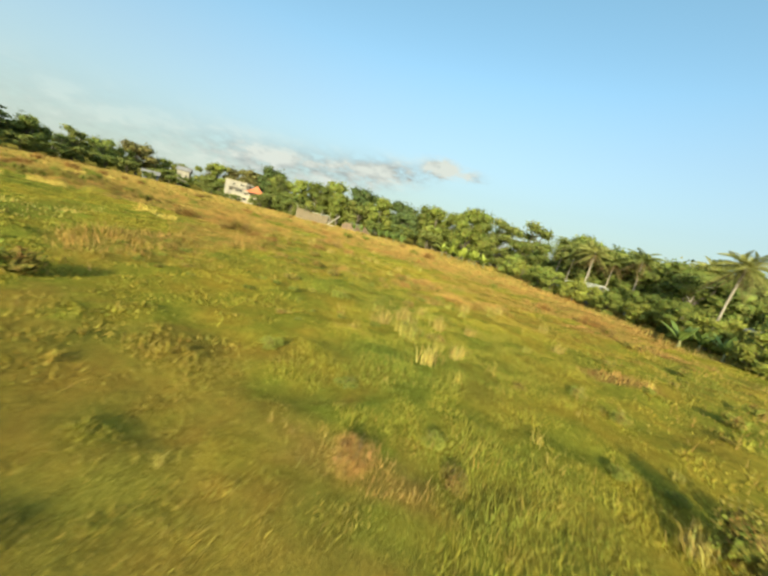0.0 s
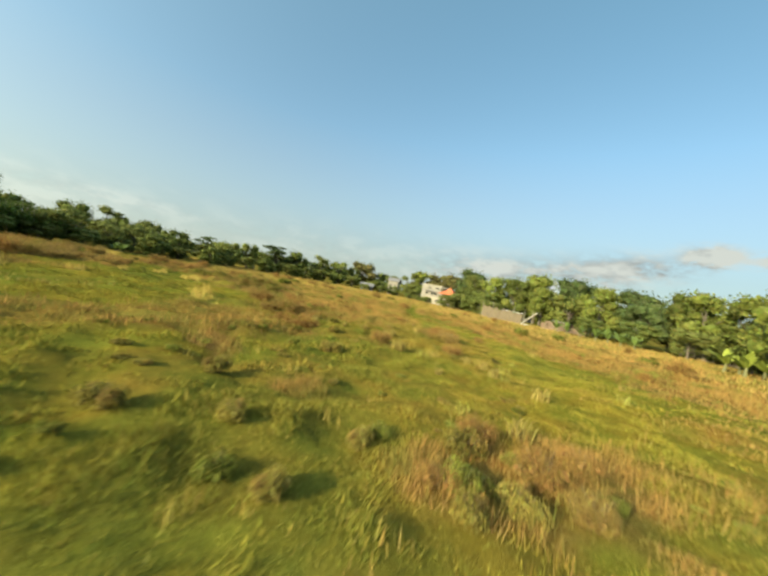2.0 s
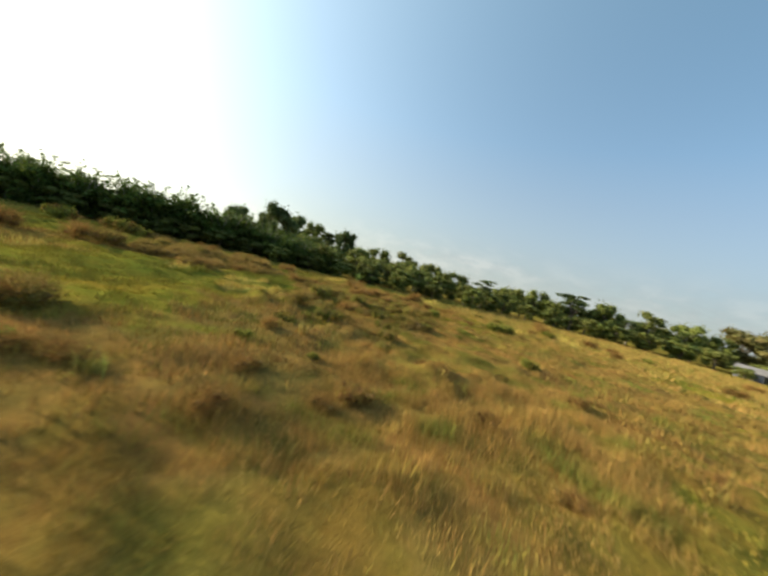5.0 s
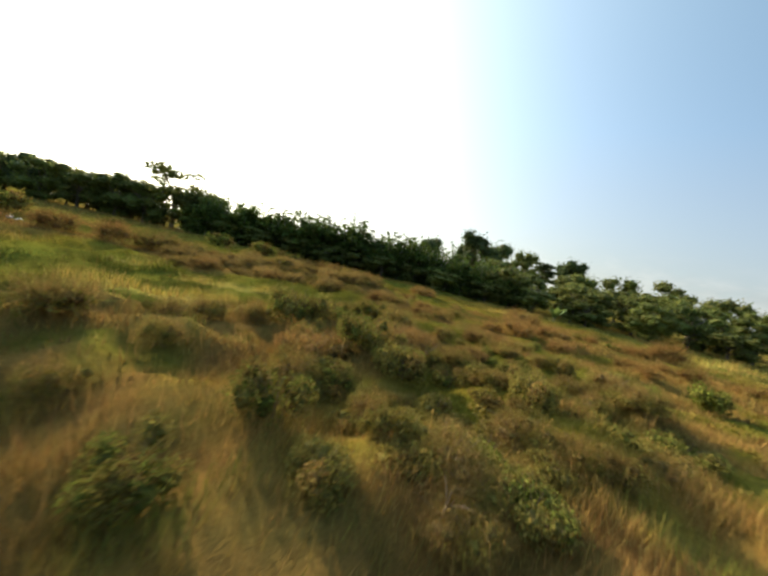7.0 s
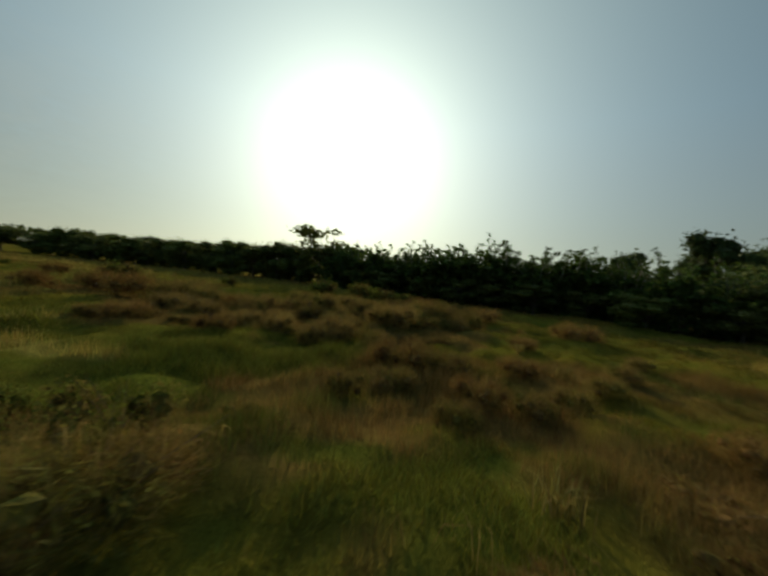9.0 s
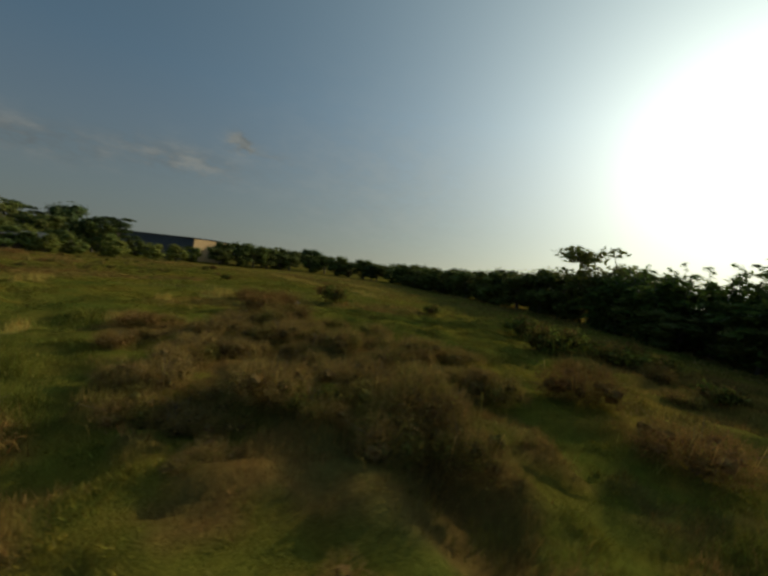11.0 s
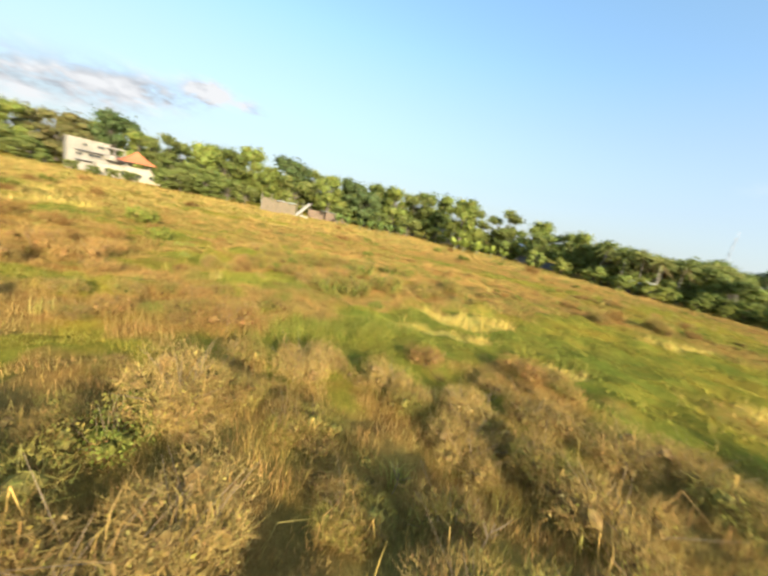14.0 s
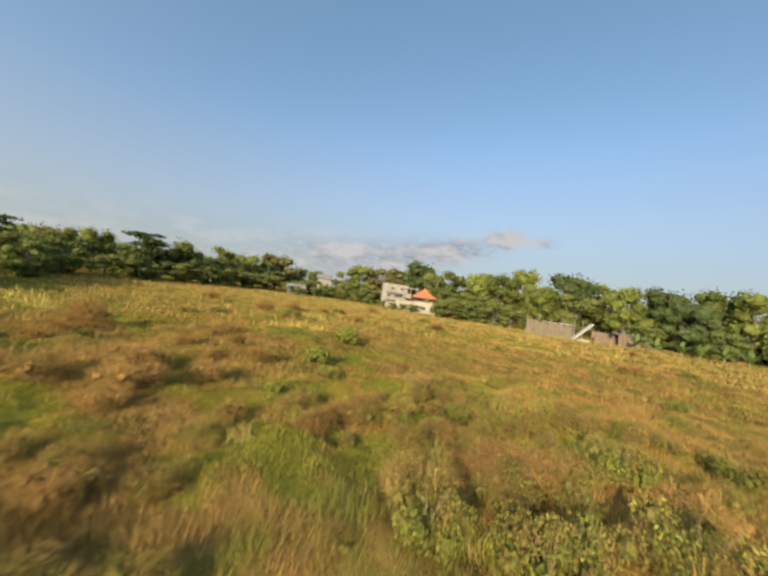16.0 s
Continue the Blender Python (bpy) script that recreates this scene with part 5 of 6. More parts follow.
EAST_UNDERGROWTH = [(33, 42, 3.6), (34, 37, 3.6), (35, 32, 3.4), (36, 27, 3.4), (37, 22, 3.8), (40, 16, 4.0), (32, 48, 3.8), (30, 52, 3.6), (44, 10, 4.2),
                    (38, 30, 4.0), (37, 41, 4.2), (50, 5, 4.6), (56, 1, 4.4), (29.5, 41, 2.6), (27, 46, 3.2), (25, 51, 3.4), (24, 56, 3.8), (22, 62, 4.0), (20, 68, 4.2), (33, 33, 3.2), (34, 25, 3.6),
                    (41, 24, 4.4), (42, 34, 4.6), (44, 28, 4.8), (46, 18, 4.8), (40, 45, 4.8), (47, 34, 5.2)]
plant_row(EAST_UNDERGROWTH, ["near_bush", "near_bush", "near_bush2"], "undergrowth along the field", 1.5)
plant_row([(27.6, 49.5, 3.6), (28.6, 45.0, 3.0), (31.5, 38.0, 2.6)], ["near_bush2"], "undergrowth along the field", 1.3)
SOUTH_EAST = [(71, -14, 7.7), (76, -23, 7.2), (82, -35, 7.9), (89, -47, 9.3), (70, -50, 7.6), (66, -58, 6.9), (61, -62, 6.6), (53, -68, 6.9), (47, -71, 7.7),
              (35, -66, 7.3), (23, -64, 7.1), (16, -64, 6.4), (10, -62, 6.4), (3, -61, 6.2), (78, -42, 7.0), (64, -8, 6.5), (68, -30, 5.6), (56, -56, 5.6),
              (40, -62, 5.6), (28, -58, 5.4), (-2, -56, 6.4)]
plant_row(SOUTH_EAST, ["hedge", "mid", "hedge2", "dark", "hedge", "mid2", "hedge2"], "trees south of the field", 1.6)
EAST_END = [(58 + 2.6 * k, -6 - 5.2 * k + 9 * (k > 4), 5.0 + 0.9 * (k * 7 % 3)) for k in range(7)] + [(84 - 5.5 * k, -46 - 2.6 * k, 5.6 + 0.8 * (k * 5 % 3)) for k in range(14)]
plant_row(EAST_END, ["hedge2", "hedge", "mid"], "trees south of the field", 1.9)
SOUTH = [(21, -52, 6.4), (8, -50, 6.6), (-5, -46, 7.0), (-16, -40, 7.4), (-12, -46, 7.0), (14, -54, 6.2), (2, -50, 6.6), (-20, -42, 7.0), (-30, -38, 7.4)]
plant_row(SOUTH, ["hedge", "hedge2", "dark"], "trees south of the field", 1.5)
plant_row([(-25, -37, 10.8)], ["lone"], "trees south of the field", 1.6)
SOUTH_FILL = [(-21, -36, 7.0), (-28, -35, 7.2), (-17, -38, 6.8), (-12, -40, 6.6), (-7, -42, 6.6), (-1, -46, 6.4), (5, -47, 6.4), (12, -50, 6.2), (19, -53, 6.2), (27, -55, 6.2), (34, -58, 6.0)]
plant_row(SOUTH_FILL, ["hedge", "hedge2"], "trees south of the field", 1.6)
BAMBOO_ROW = [(-40, -25, 7.7), (-43, -22, 7.6), (-47, -20, 8.6), (-50, -18, 8.4), (-52, -16, 7.2), (-54, -13, 7.5), (-57, -11, 7.8), (-58, -10, 7.3), (-60, -6, 6.5),
              (-61, -3, 6.3), (-64, -1, 5.9), (-66, 3, 5.7), (-35, -27, 7.6), (-31, -31, 7.4), (-28, -35, 7.4), (-68, -4, 6.3)]
plant_row(BAMBOO_ROW, BAMBOO, "bamboo hedge along the field", 1.5)
HEDGE_FOOT = [(-37, -24, 3.4), (-42, -20, 3.2), (-46, -17, 3.4), (-50, -14, 3.0), (-53, -11, 3.4), (-57, -8, 3.0), (-59, -3, 3.2), (-63, 1, 3.0), (-67, 6, 3.4),
              (-33, -28, 3.4), (-29, -32, 3.2), (-24, -36, 3.4), (-19, -40, 3.4), (-13, -42, 3.2), (-71, 11, 3.4), (-76, 16, 3.4), (-6, -45, 3.4), (2, -48, 3.4),
              (10, -50, 3.2), (19, -52, 3.4), (27, -54, 3.4), (-82, 22, 3.4), (-16, -41, 3.6), (-10, -43, 3.6), (-2, -46, 3.6), (6, -48, 3.6), (15, -50, 3.6), (23, -53, 3.6), (31, -55, 3.6), (38, -58, 3.6), (45, -62, 3.6)]
plant_row(HEDGE_FOOT, ["hedge", "hedge2"], "undergrowth along the field", 2.2)
BAMBOO_BACK = [(-30, -30, 7.1), (-36, -27, 7.4), (-42, -25, 7.8), (-47, -23, 8.8), (-52, -20, 8.3), (-57, -18, 8.4), (-61, -14, 8.3), (-65, -9, 7.7), (-60, -8, 7.0),
               (-55, -14, 7.4), (-68, -6, 7.0), (-33, -31, 7.6), (-44, -21, 8.0), (-50, -17, 8.4), (-38, -31, 8.0), (-36, -33, 7.8), (-41, -30, 8.0)]
plant_row(BAMBOO_BACK, BAMBOO, "bamboo hedge along the field", 1.6)
PALM_ROW = [(28, 47, 7.6), (33.5, 47, 8.0), (35, 33, 8.2), (26, 57, 8.6), (39, 44, 8.4), (31, 49, 7.0), (29.5, 51, 7.8), (27, 53, 7.4)]
plant_row(PALM_ROW, PALMS, "palms at the field's edge", 1.0)
BANANA_ROW = [(5, 79, 13), (7, 78, 14), (8.5, 79.5, 12), (10, 77, 14), (11.5, 78.5, 13), (13, 75, 13), (15, 73, 12), (12.4, 76.4, 11), (6.2, 80.4, 12), (9.4, 76.0, 11)]
plant_row(BANANA_ROW, BANANAS, "banana plants at the field's edge")
GREEN_BANANA_ROW = [(-17, 87, 11), (-14.5, 88, 13), (-12, 87, 12), (-9.5, 86, 13), (-20, 88, 11), (-7, 85, 12), (-22.5, 88.5, 12), (31, 28.5, 9), (33, 27, 8), (33, 30, 8), (30, 44, 9),
                    (-62, 12, 9), (-64, 11, 8), (26.5, 49, 9)]
plant_row(GREEN_BANANA_ROW, GREEN_BANANAS, "banana plants at the field's edge")


def far_woods():
    """Woodland beyond the field's trees that closes the horizon."""
    points, tints = [], []
    for k in range(420):
        a = 2 * math.pi * k / 420 + random.uniform(-0.01, 0.01)
        far = random.uniform(165, 240)
        tall = random.uniform(5.0, 8.5)
        n = 60
        p = np.stack([RNG.normal(0, 2.6, n), RNG.normal(0, 2.6, n), RNG.uniform(0.2, 1, n) ** 0.6 * tall + RNG.normal(0, 0.4, n)], 1)
        points.append(p + np.array((-30 + far * math.sin(a), 30 + far * math.cos(a), 0)))
        tints.append(np.repeat(np.array(random.choice((MID_GREEN, DARK_GREEN, OLIVE_GREEN)))[None], n, 0))
    p, t = np.concatenate(points), np.concatenate(tints)
    v, f, t = leaf_cards(p, np.full(len(p), 1.5), varied(t, 0.3), 0.2, 1.2)
    tagged(new("far_woods", raw_mesh("far_woods", v, f, LEAF, t)), "band of distant green woodland", "woodland", kind="stuff")


far_woods()


def far_hill():
    """A long low hill on the western horizon."""
    n = 60
    bearing = np.linspace(radians(40), radians(140), n)
    rise = 75 * np.sin(np.linspace(0, np.pi, n)) ** 0.7 * (0.75 + 0.5 * clouds(bearing * 30, bearing * 0, 4.0, 91))
    rings = [(2600, 0.0), (2800, 0.55), (3050, 1.0), (3500, 0.2)]
    v = np.concatenate([np.stack([-far * np.sin(bearing), far * np.cos(bearing), rise * k - 2], 1) for far, k in rings])
    i = (np.arange(len(rings) - 1)[:, None] * n + np.arange(n - 1)[None]).ravel()
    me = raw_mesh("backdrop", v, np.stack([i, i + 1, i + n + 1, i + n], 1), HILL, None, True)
    tagged(new("backdrop", me), "hill on the horizon, haze put into its blue-grey colour", "hill", kind="structure")


far_hill()

# ---- buildings ----


def window(parent, x, y, z, wide, tall, deep=0.12, sill=True):
    """A window set in a wall that faces -y: frame, dark pane and sill."""
    bm = bmesh.new()
    for x0, x1, z0, z1 in ((x, x + 0.08, z, z + tall), (x + wide - 0.08, x + wide, z, z + tall), (x + 0.08, x + wide - 0.08, z, z + 0.08),
                           (x + 0.08, x + wide - 0.08, z + tall - 0.08, z + tall), (x + wide / 2 - 0.03, x + wide / 2 + 0.03, z + 0.08, z + tall - 0.08)):
        box(bm, x0, y - 0.05, z0, x1, y + deep, z1)
    w = part("window", bm, CREAM_WALL, parent)
    bm = bmesh.new()
    box(bm, x + 0.08, y + 0.01, z + 0.08, x + wide - 0.08, y + 0.03, z + tall - 0.08)
    part("pane", bm, GLASS_DARK, w, "dark window pane")
    if sill:
        part("sill", soft_box(x - 0.1, y - 0.2, z - 0.12, x + wide + 0.1, y - 0.003, z - 0.003), WHITE_WALL, w)
    return w


def white_house():
    """The tall white block, its lower wing with a tiled pavilion, and the low front wing."""
    house = thing("white_house", "weathered white three-storey house with an orange tiled pavilion", "house", at=pose(-82.3, 102.0, 0, 0, 0, 30) @ Matrix.Diagonal((1.0, 1.0, 0.76, 1)))
    part("wall", soft_box(0, 0, -0.3, 7.6, 7, 9.0, 0.04), WHITE_WALL, house, "tall white block with stained plaster")
    for z in (3.1, 5.9):
        part("ledge", soft_box(1.2, -1.1, z, 7.9, -0.003, z + 0.22), ROOF_DARK, house, "dark projecting ledge")
    part("parapet", soft_box(-0.12, -0.12, 9.003, 7.72, 7.12, 9.25), CREAM_WALL, house)
    for x, z, wide in ((1.5, 4.3, 1.2), (3.6, 4.4, 2.6), (2.6, 7.1, 1.0), (5.2, 7.2, 1.4)):
        window(house, x, -0.06, z, wide, 1.0)
    part("side_wing", soft_box(7.603, 0.6, -0.3, 12.0, 7, 6.2, 0.04), CREAM_WALL, house)
    part("wing_roof", soft_box(6.6, -1.3, 8.3, 10.4, 4, 8.55), PALE_SHEET, house, "pale projecting flat roof")
    for x in (8.2, 10.1):
        part("post", soft_box(x, -0.9, 5.0, x + 0.25, -0.65, 8.297), WHITE_WALL, house)
    part("balcony", soft_box(6.4, -1.5, 4.7, 12.0, 0.55, 4.95), CREAM_WALL, house)
    part("balcony_wall", soft_box(6.4, -1.5, 4.953, 12.0, -1.35, 5.8), WHITE_WALL, house)
    for z in (1.0, 5.0):
        window(house, 8.6, 0.54, z + 0.2, 2.2, 1.2)
    # pavilion with a pyramid of clay tiles
    for x, y in ((9.6, -6.6), (14.0, -6.6), (9.6, -3.0), (14.0, -3.0)):
        part("post", soft_box(x, y, 3.4, x + 0.3, y + 0.3, 5.6), WHITE_WALL, house)
    part("pavilion_wall", soft_box(9.4, -6.8, 3.303, 14.5, -2.5, 4.0), CREAM_WALL, house)
    bm = bmesh.new()
    rows = 9
    for k in range(rows):
        a, b = 1 - k / rows, 1 - (k + 1) / rows
        z0, z1 = 5.4 + 3.5 * k / rows, 5.4 + 3.5 * (k + 1) / rows + 0.04
        ring = [bm.verts.new((11.95 + sx * (2.7 * q + 0.9 * q ** 4), -4.65 + sy * (2.5 * q + 0.9 * q ** 4), z)) for q, z in ((a, z0), (b + 0.02, z1)) for sx, sy in ((-1, -1), (1, -1), (1, 1), (-1, 1))]
        for i in range(4):
            bm.faces.new((ring[i], ring[(i + 1) % 4], ring[4 + (i + 1) % 4], ring[4 + i]))
    part("pavilion_roof", bm, ROOF_TILE, house, "steep pyramid roof of orange clay tiles")
    part("front_wing", soft_box(4.2, -8.4, -0.3, 18.0, -2.4, 3.3, 0.04), CREAM_WALL, house, "low cream front wing")
    for x in (5.4, 8.2, 11.0, 13.6, 16.0):
        window(house, x, -8.46, 1.2, 1.4, 1.1)
    return house


white_house()


def small_house(x, y, turn, wide, deep, tall, wall, roof, label, rise=1.2, openings=2, over=0.5):
    """A plain hut or house: walls, a two-sided roof with thickness, door and windows."""
    h = thing("small_house", label, "house", at=pose(x, y, 0, 0, 0, turn))
    part("wall", soft_box(-wide / 2, -deep / 2, -0.2, wide / 2, deep / 2, tall, 0.03), wall, h)
    bm = bmesh.new()
    o, t = over, 0.09
    prof = [(-deep / 2 - o, tall - 0.15), (0, tall + rise), (deep / 2 + o, tall - 0.15), (deep / 2 + o, tall - 0.15 + t), (0, tall + rise + t), (-deep / 2 - o, tall - 0.15 + t)]
    ends = [[bm.verts.new((sx * (wide / 2 + o), py, pz)) for py, pz in prof] for sx in (-1, 1)]
    for i in range(6):
        bm.faces.new((ends[0][i], ends[0][(i + 1) % 6], ends[1][(i + 1) % 6], ends[1][i]))
    for e, order in ((ends[0], (0, 1, 4, 5)), (ends[0], (1, 2, 3, 4)), (ends[1], (5, 4, 1, 0)), (ends[1], (4, 3, 2, 1))):
        bm.faces.new([e[i] for i in order])
    part("roof", bm, roof, h)
    for sx in (-1, 1):
        bm = bmesh.new()
        v = [bm.verts.new((sx * (wide / 2 - 0.02), yy, zz)) for yy, zz in ((-deep / 2, tall - 0.02), (deep / 2, tall - 0.02), (0, tall + rise - 0.05))]
        bm.faces.new(v)
        part("gable", bm, wall, h)
    for k in range(openings):
        window(h, -wide / 2 + wide * (k + 0.5) / openings - 0.5, -deep / 2 - 0.06, tall * 0.42, 1.0, tall * 0.33)
    return h


small_house(-112.4, 111.0, 40, 4.5, 4.5, 6.4, WHITE_WALL, ROOF_DARK, "distant white two-storey house with a dark roof", 1.4)
small_house(-110, 95, 50, 5, 4, 2.0, DARK_WALL, ROOF_DARK, "grey hut with a dark low roof")
small_house(29.6, 50.6, -60, 3.6, 3.0, 2.3, DARK_WALL, ROOF_ZINC, "dark hut with a pale zinc roof under the palms", 0.4)
small_house(39, 28.5, -75, 6, 4, 2.5, GREY_BOARD, ROOF_DARK, "board hut half hidden by trees", 0.6)
small_house(16, 101, -25, 7, 5, 3.4, WHITE_WALL, ROOF_ZINC, "white village house with a zinc roof", 0.9)
small_house(-1, 111, -10, 8, 5, 3.6, CREAM_WALL, ROOF_ZINC, "pale village house behind the trees", 1.0)
small_house(-54, 122, 10, 9, 6, 5.4, WHITE_WALL, ROOF_ZINC, "white house showing between the trees", 1.2)
small_house(33, 92, -35, 8, 6, 3.8, WHITE_WALL, ROOF_ZINC, "white village house with a pale roof", 1.0)


def barn():
    """A long shed: sheet walls coloured dark for shade, an ochre gable that catches the sun."""
    b = thing("warehouse", "long warehouse with dark side wall and sunlit ochre gable", "warehouse", at=pose(69.0, -0.8, 0, 0, 0, 36))
    part("side_wall", soft_box(0, -0.2, -0.2, 34, 0.2, 6.7, 0.03), DARK_WALL, b, "side wall coloured dark for its shade")
    part("far_wall", soft_box(0, -14.2, -0.2, 34, -13.8, 6.7, 0.03), DARK_WALL, b)
    outline = [(0.2, -0.2), (0.2, 6.7), (-7, 6.85), (-14.2, 6.7), (-14.2, -0.2)]
    for x in (-0.25, 34.01):
        bm = bmesh.new()
        ring = [[bm.verts.new((xx, yy, zz)) for yy, zz in outline] for xx in (x, x + 0.24)]
        bm.faces.new(ring[0][::-1])
        bm.faces.new(ring[1])
        for i in range(5):
            bm.faces.new((ring[0][i], ring[0][(i + 1) % 5], ring[1][(i + 1) % 5], ring[1][i]))
        part("gable_wall", bm, ORANGE_WALL, b, "ochre plastered gable wall")
    for y0, z0, y1, z1 in ((1.1, 6.74, -7, 6.95), (-7, 6.95, -14.9, 6.74)):
        bm = bmesh.new()
        n = 60
        for k in range(n):
            x0, x1 = -0.9 + 36 * k / n, -0.9 + 36 * (k + 1) / n
            up = 0.05 if k % 2 else 0.0
            bm.faces.new([bm.verts.new(p) for p in ((x0, y0, z0 + up), (x1, y0, z0 + 0.05 - up), (x1, y1, z1 + 0.05 - up), (x0, y1, z1 + up))])
        part("roof", bm, ROOF_ZINC, b, "pale corrugated sheet roof")
    return b


barn()


def mast():
    m = thing("radio_mast", "thin lattice radio mast above the trees", "mast", at=(70, 61, 0))
    legs = [(0.35 * math.cos(a), 0.35 * math.sin(a)) for a in (0, 2.09, 4.19)]
    for x, y in legs:
        v, f = tube([(x, y, 0), (x * 0.5, y * 0.5, 17)], (0.05, 0.04), 5)
        part("leg", raw_mesh("leg", v, f, STEEL), None, m)
    pieces = []
    for k in range(18):
        (ax, ay), (bx, by) = legs[k % 3], legs[(k + 1) % 3]
        s, e = 1 - 0.5 * k / 18, 1 - 0.5 * (k + 1) / 18
        pieces.append(tube([(ax * s, ay * s, 17 * k / 18), (bx * e, by * e, 17 * (k + 1) / 18)], (0.025, 0.025), 4))
    v, f = joined(pieces)
    part("bracing", raw_mesh("bracing", v, f, STEEL), None, m)
    v, f = tube([(0, 0, 16.5), (0, 0, 18.6)], (0.05, 0.03), 5)
    part("aerial", raw_mesh("aerial", v, f, STEEL), None, m)


mast()


def yard_fence():
    """A patched yard wall of boards, sheets and posts."""
    fence = thing("yard_fence", "patched yard fence of grey boards and sheets between posts", "fence", at=pose(-39.8, 85.2, 0, 0, 0, 38))
    random.seed(5)
    x = 0.0
    while x < 9.0:
        wide, tall = random.uniform(0.35, 0.6), random.uniform(2.5, 3.1) - 0.05 * x
        lean = random.uniform(-0.02, 0.02)
        ob = part("board", soft_box(x, -0.03 + lean, -0.1, x + wide - 0.03, 0.03 + lean, tall, 0.01), GREY_BOARD, fence)
        x += wide
    for x in (0.0, 2.4, 4.9, 7.3, 9.8, 11.6):
        v, f = tube([(x, 0.14, -0.2), (x + 0.05, 0.14, 1.8), (x, 0.16, random.uniform(3.2, 4.2))], (0.09, 0.08, 0.06), 6)
        part("post", raw_mesh("post", v, f, PALE_BARK, None, True), None, fence)
    part("coping", soft_box(4.8, 0.3, 2.6, 9.6, 2.8, 2.72), ROOF_ZINC, fence, "pale lean-to sheet behind the fence")


yard_fence()


def slab():
    s = thing("concrete_slab", "pale concrete slab leaning against rubble", "slab", at=pose(-32.2, 90.8, 0.1, 0, -46, 20))
    part("panel", soft_box(-0.2, -0.7, -0.1, 4.6, 0.7, 0.12, 0.03), PALE_SHEET, s)


slab()


BRICK_BROWN = plain_material("brown_brick", (0.09, 0.06, 0.04), (0.19, 0.13, 0.085), 1.2, 0.9, 0.2, fine=12)


def ruin():
    """Broken brick walls and heaps beside the slab."""
    r = thing("brick_ruin", "broken brown brick wall with gaps and a stub of roof", "ruin", at=pose(-28.6, 93.0, 0, 0, 0, 4))
    random.seed(9)
    for x, tall in ((0.0, 1.5), (1.7, 0.8), (3.8, 2.2), (5.5, 1.1), (7.6, 0.7)):
        part("wall_piece", soft_box(x, 0, -0.2, x + 1.2 + tall * 0.3, 0.25, tall, 0.03), BRICK_BROWN, r)
    part("wall_piece", soft_box(-0.3, 2.6, -0.2, 9, 2.85, 2.0, 0.03), BRICK_BROWN, r)
    part("roof_stub", soft_box(2.6, -0.4, 2.25, 6.2, 2.2, 2.35), ROOF_DARK, r)
    for k in range(5):
        part("pole", soft_box(1.2 + 1.7 * k, -0.25, -0.1, 1.32 + 1.7 * k, -0.13, random.uniform(1.6, 2.6)), GREY_BOARD, r)


ruin()


def stone(name, label, x, y, size, mat, seed, flat=0.6, category="stone"):
    random.seed(seed)
    bm = bmesh.new()
    bmesh.ops.create_icosphere(bm, subdivisions=2, radius=size)
    for v in bm.verts:
        v.co *= 1 + 0.35 * (noise.noise(v.co * (1.7 / size) + Vector((seed, 0, 0))))
        v.co.z *= flat
    me = bpy.data.meshes.new(name)
    bm.to_mesh(me)
    bm.free()
    me.materials.append(mat)
    z = float(ground_height(np.array([float(x)]), np.array([float(y)]))[0])
    return tagged(put(new(name, me), pose(x, y, z + size * flat * 0.45, 0, 0, seed * 40)), label, category)


for k, (x, y, size) in enumerate(((-17.4, 2.4, 0.24), (-16.8, 2.0, 0.18))):
    tagged(stone("white_stone", "pale stone lying in the grass", x, y, size, PALE_SHEET, k + 1), group="pale stones in the grass")
for k, (x, y, size) in enumerate(((-30.2, 6.2, 0.2), (-29.5, 5.8, 0.16), (-30.9, 6.7, 0.14))):
    tagged(stone("flat_stone", "flat grey-brown stone half sunk in dry grass", x, y, size, RUBBLE, k + 11, 0.35), group="flat stones in the scrub")
for k, (x, y, size) in enumerate(((-30.6, 90.2, 0.55), (-29.8, 89.9, 0.42), (-31.2, 89.6, 0.35))):
    tagged(stone("rubble_block", "pale lump of rubble beside the slab", x, y, size, PALE_SHEET, k + 21), group="rubble beside the slab")


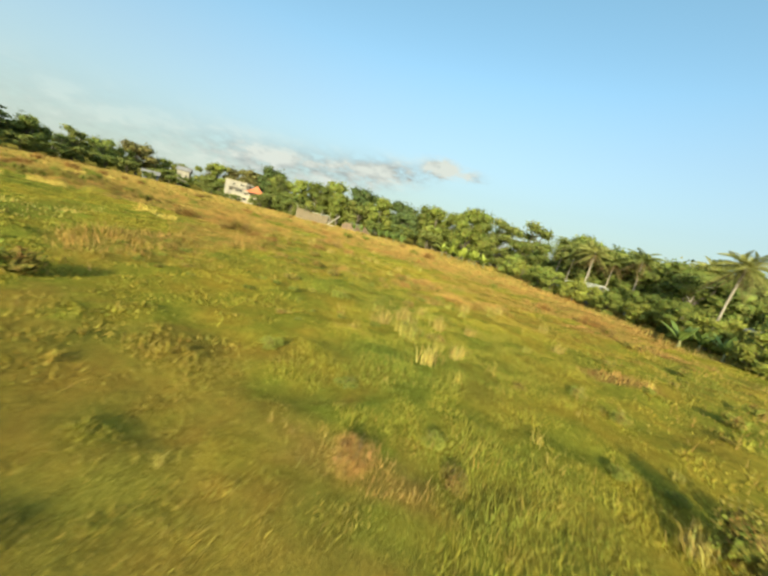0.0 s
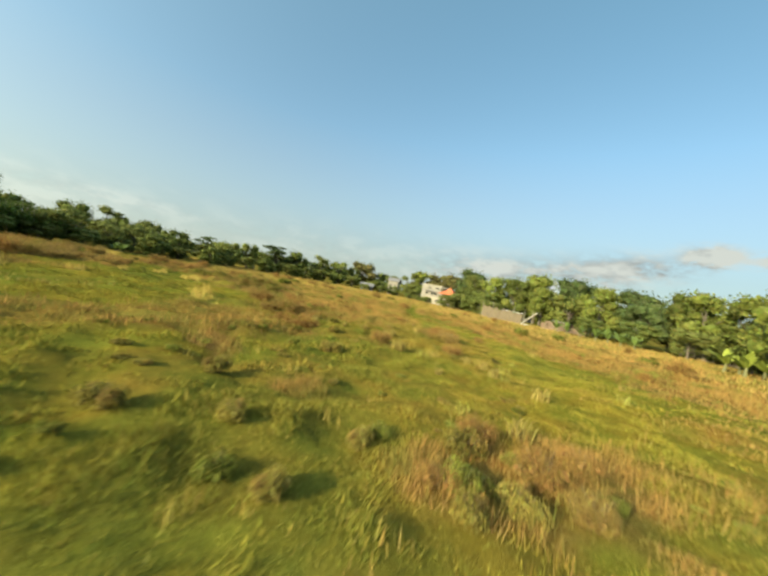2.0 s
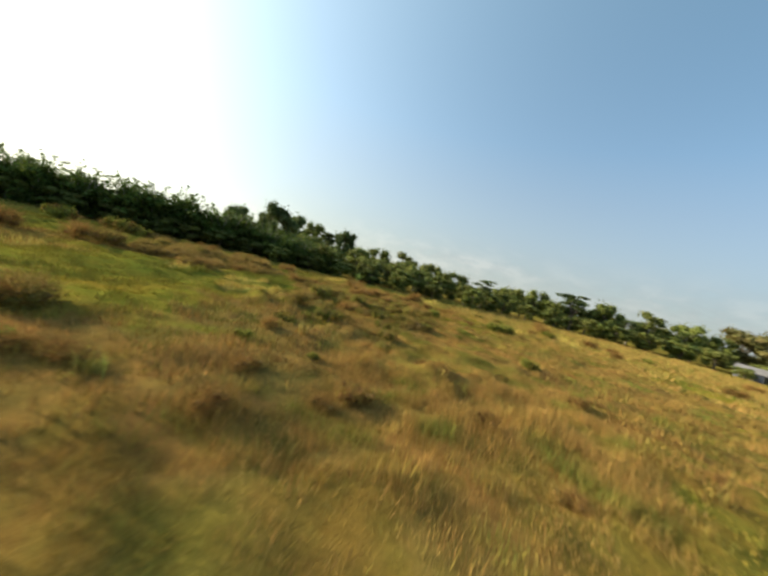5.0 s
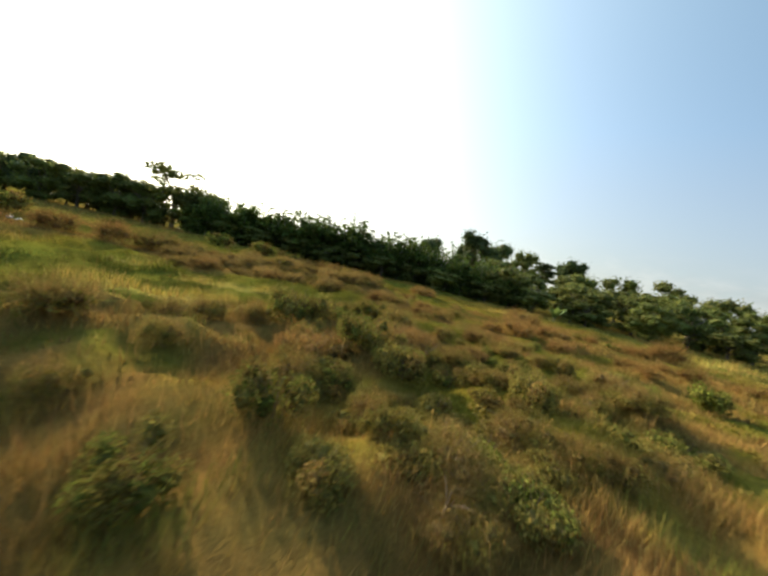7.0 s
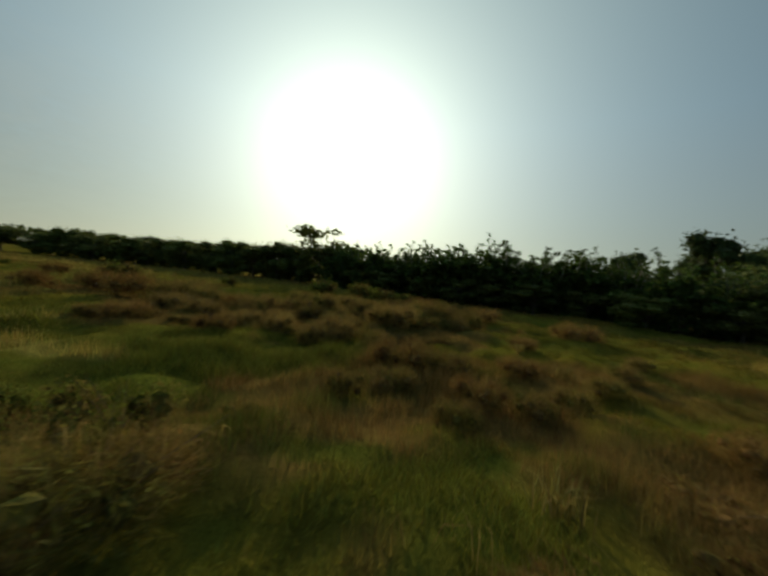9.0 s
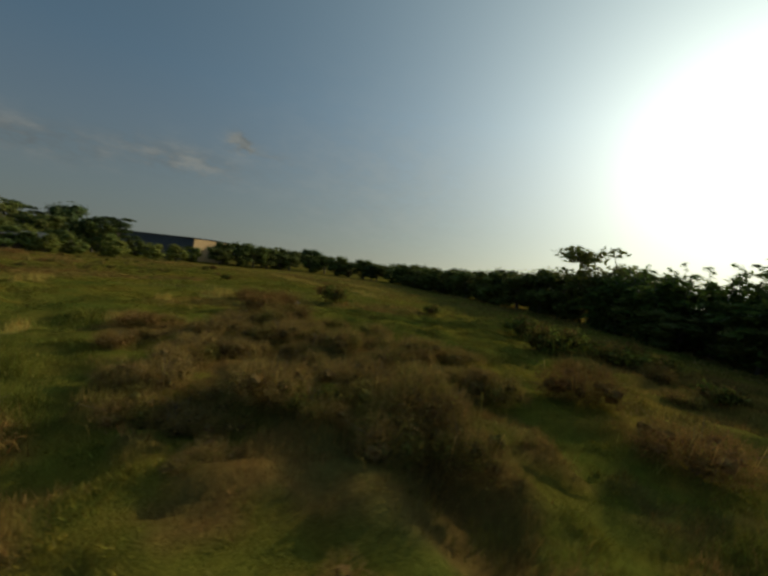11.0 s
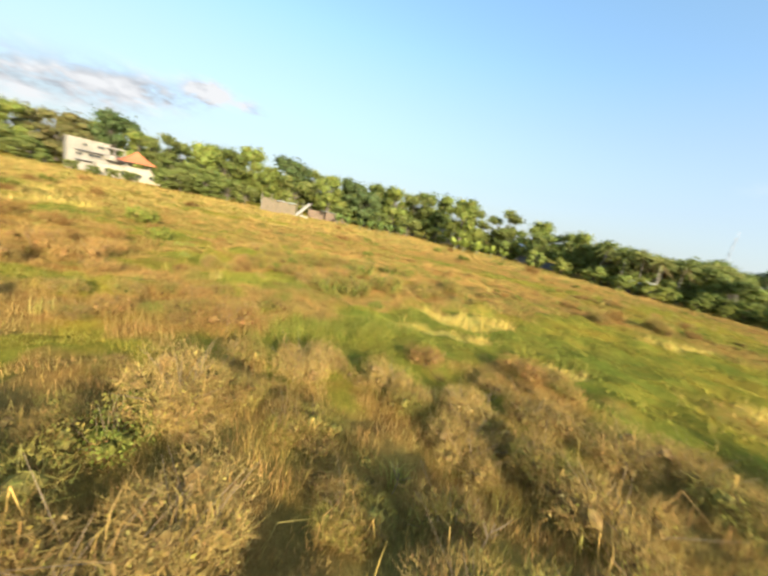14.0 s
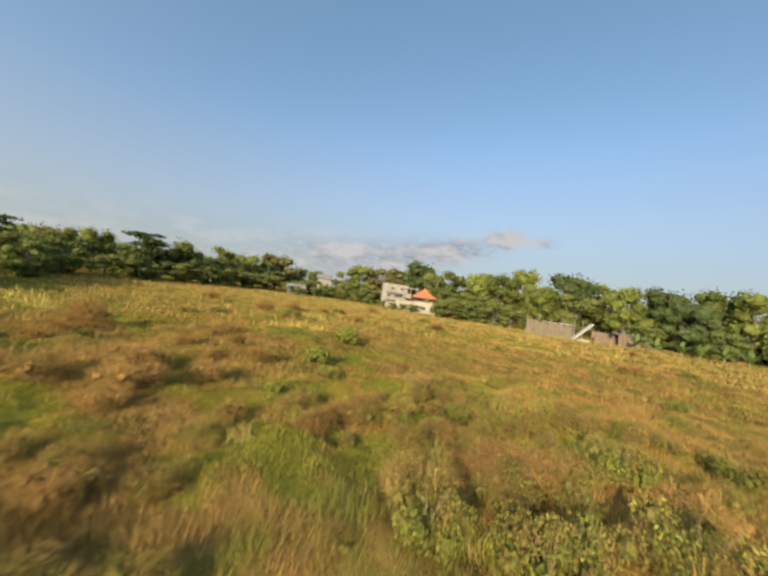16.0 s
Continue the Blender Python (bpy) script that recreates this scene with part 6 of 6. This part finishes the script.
def dead_branch(x, y, turn, seed):
    """A bare forked branch that sticks out of the scrub."""
    random.seed(seed)
    pieces = [tube([(0, 0, -0.1), (0.05, 0.02, 0.35), (0.02, 0.06, 0.75)], (0.022, 0.018, 0.010), 5)]
    for k in range(5):
        a, z = random.uniform(0, 6.28), random.uniform(0.3, 0.6)
        tip = (0.35 * math.cos(a), 0.35 * math.sin(a), z + random.uniform(0.25, 0.5))
        pieces.append(tube([(0.04, 0.03, z), (tip[0] * 0.5, tip[1] * 0.5, z + 0.2), tip], (0.014, 0.010, 0.004), 4))
    v, f = joined(pieces)
    z = float(ground_height(np.array([float(x)]), np.array([float(y)]))[0])
    ob = put(new("dead_branch", raw_mesh("dead_branch", v, f, TWIG, None, True)), pose(x, y, z, 12, 0, turn) @ Matrix.Diagonal((0.65, 0.65, 0.65, 1)))
    tagged(ob, "bare pale forked branch sticking out of scrub", "branch", "dead branches in the scrub")


for k, (x, y) in enumerate(((-33.2, 9.5), (-32.6, 7.9), (-36.4, 12.8), (-29.6, 12.0), (-31.5, 10.6), (-28.4, 31.2), (-31.6, 26.9), (-5.0, 33.2))):
    dead_branch(x, y, 47 * k, 60 + k)


def low_wall():
    w = thing("low_wall", "long low grey wall along a lane behind the field", "wall", at=pose(25.5, 80.5, 0, 0, 0, -66))
    part("wall", soft_box(0, -0.12, -0.2, 13, 0.12, 1.6, 0.03), DARK_WALL, w)
    part("coping", soft_box(-0.1, -0.2, 1.603, 13.1, 0.2, 1.75, 0.02), GREY_BOARD, w)


low_wall()


def leaning_trunk():
    t = thing("leaning_trunk", "pale bare trunk that leans out of the hedge", "tree trunk", at=pose(35.2, 39.4, -0.1) @ Matrix.Diagonal((0.85, 0.85, 0.85, 1)))
    v, f = tube([(0, 0, 0), (0.35, 0.2, 2.0), (0.9, 0.4, 4.2), (1.2, 0.5, 5.6)], (0.10, 0.085, 0.07, 0.04), 7)
    part("stem", raw_mesh("stem", v, f, PALE_BARK, None, True), None, t)
    v, f = joined([tube([(0.9, 0.4, 4.2), (0.4, 0.9, 5.0), (0.1, 1.2, 5.9)], (0.06, 0.04, 0.02), 5), tube([(1.2, 0.5, 5.6), (1.7, 0.4, 6.2), (2.4, 0.2, 6.5)], (0.06, 0.04, 0.02), 5)])
    part("bough", raw_mesh("bough", v, f, PALE_BARK, None, True), None, t)


leaning_trunk()
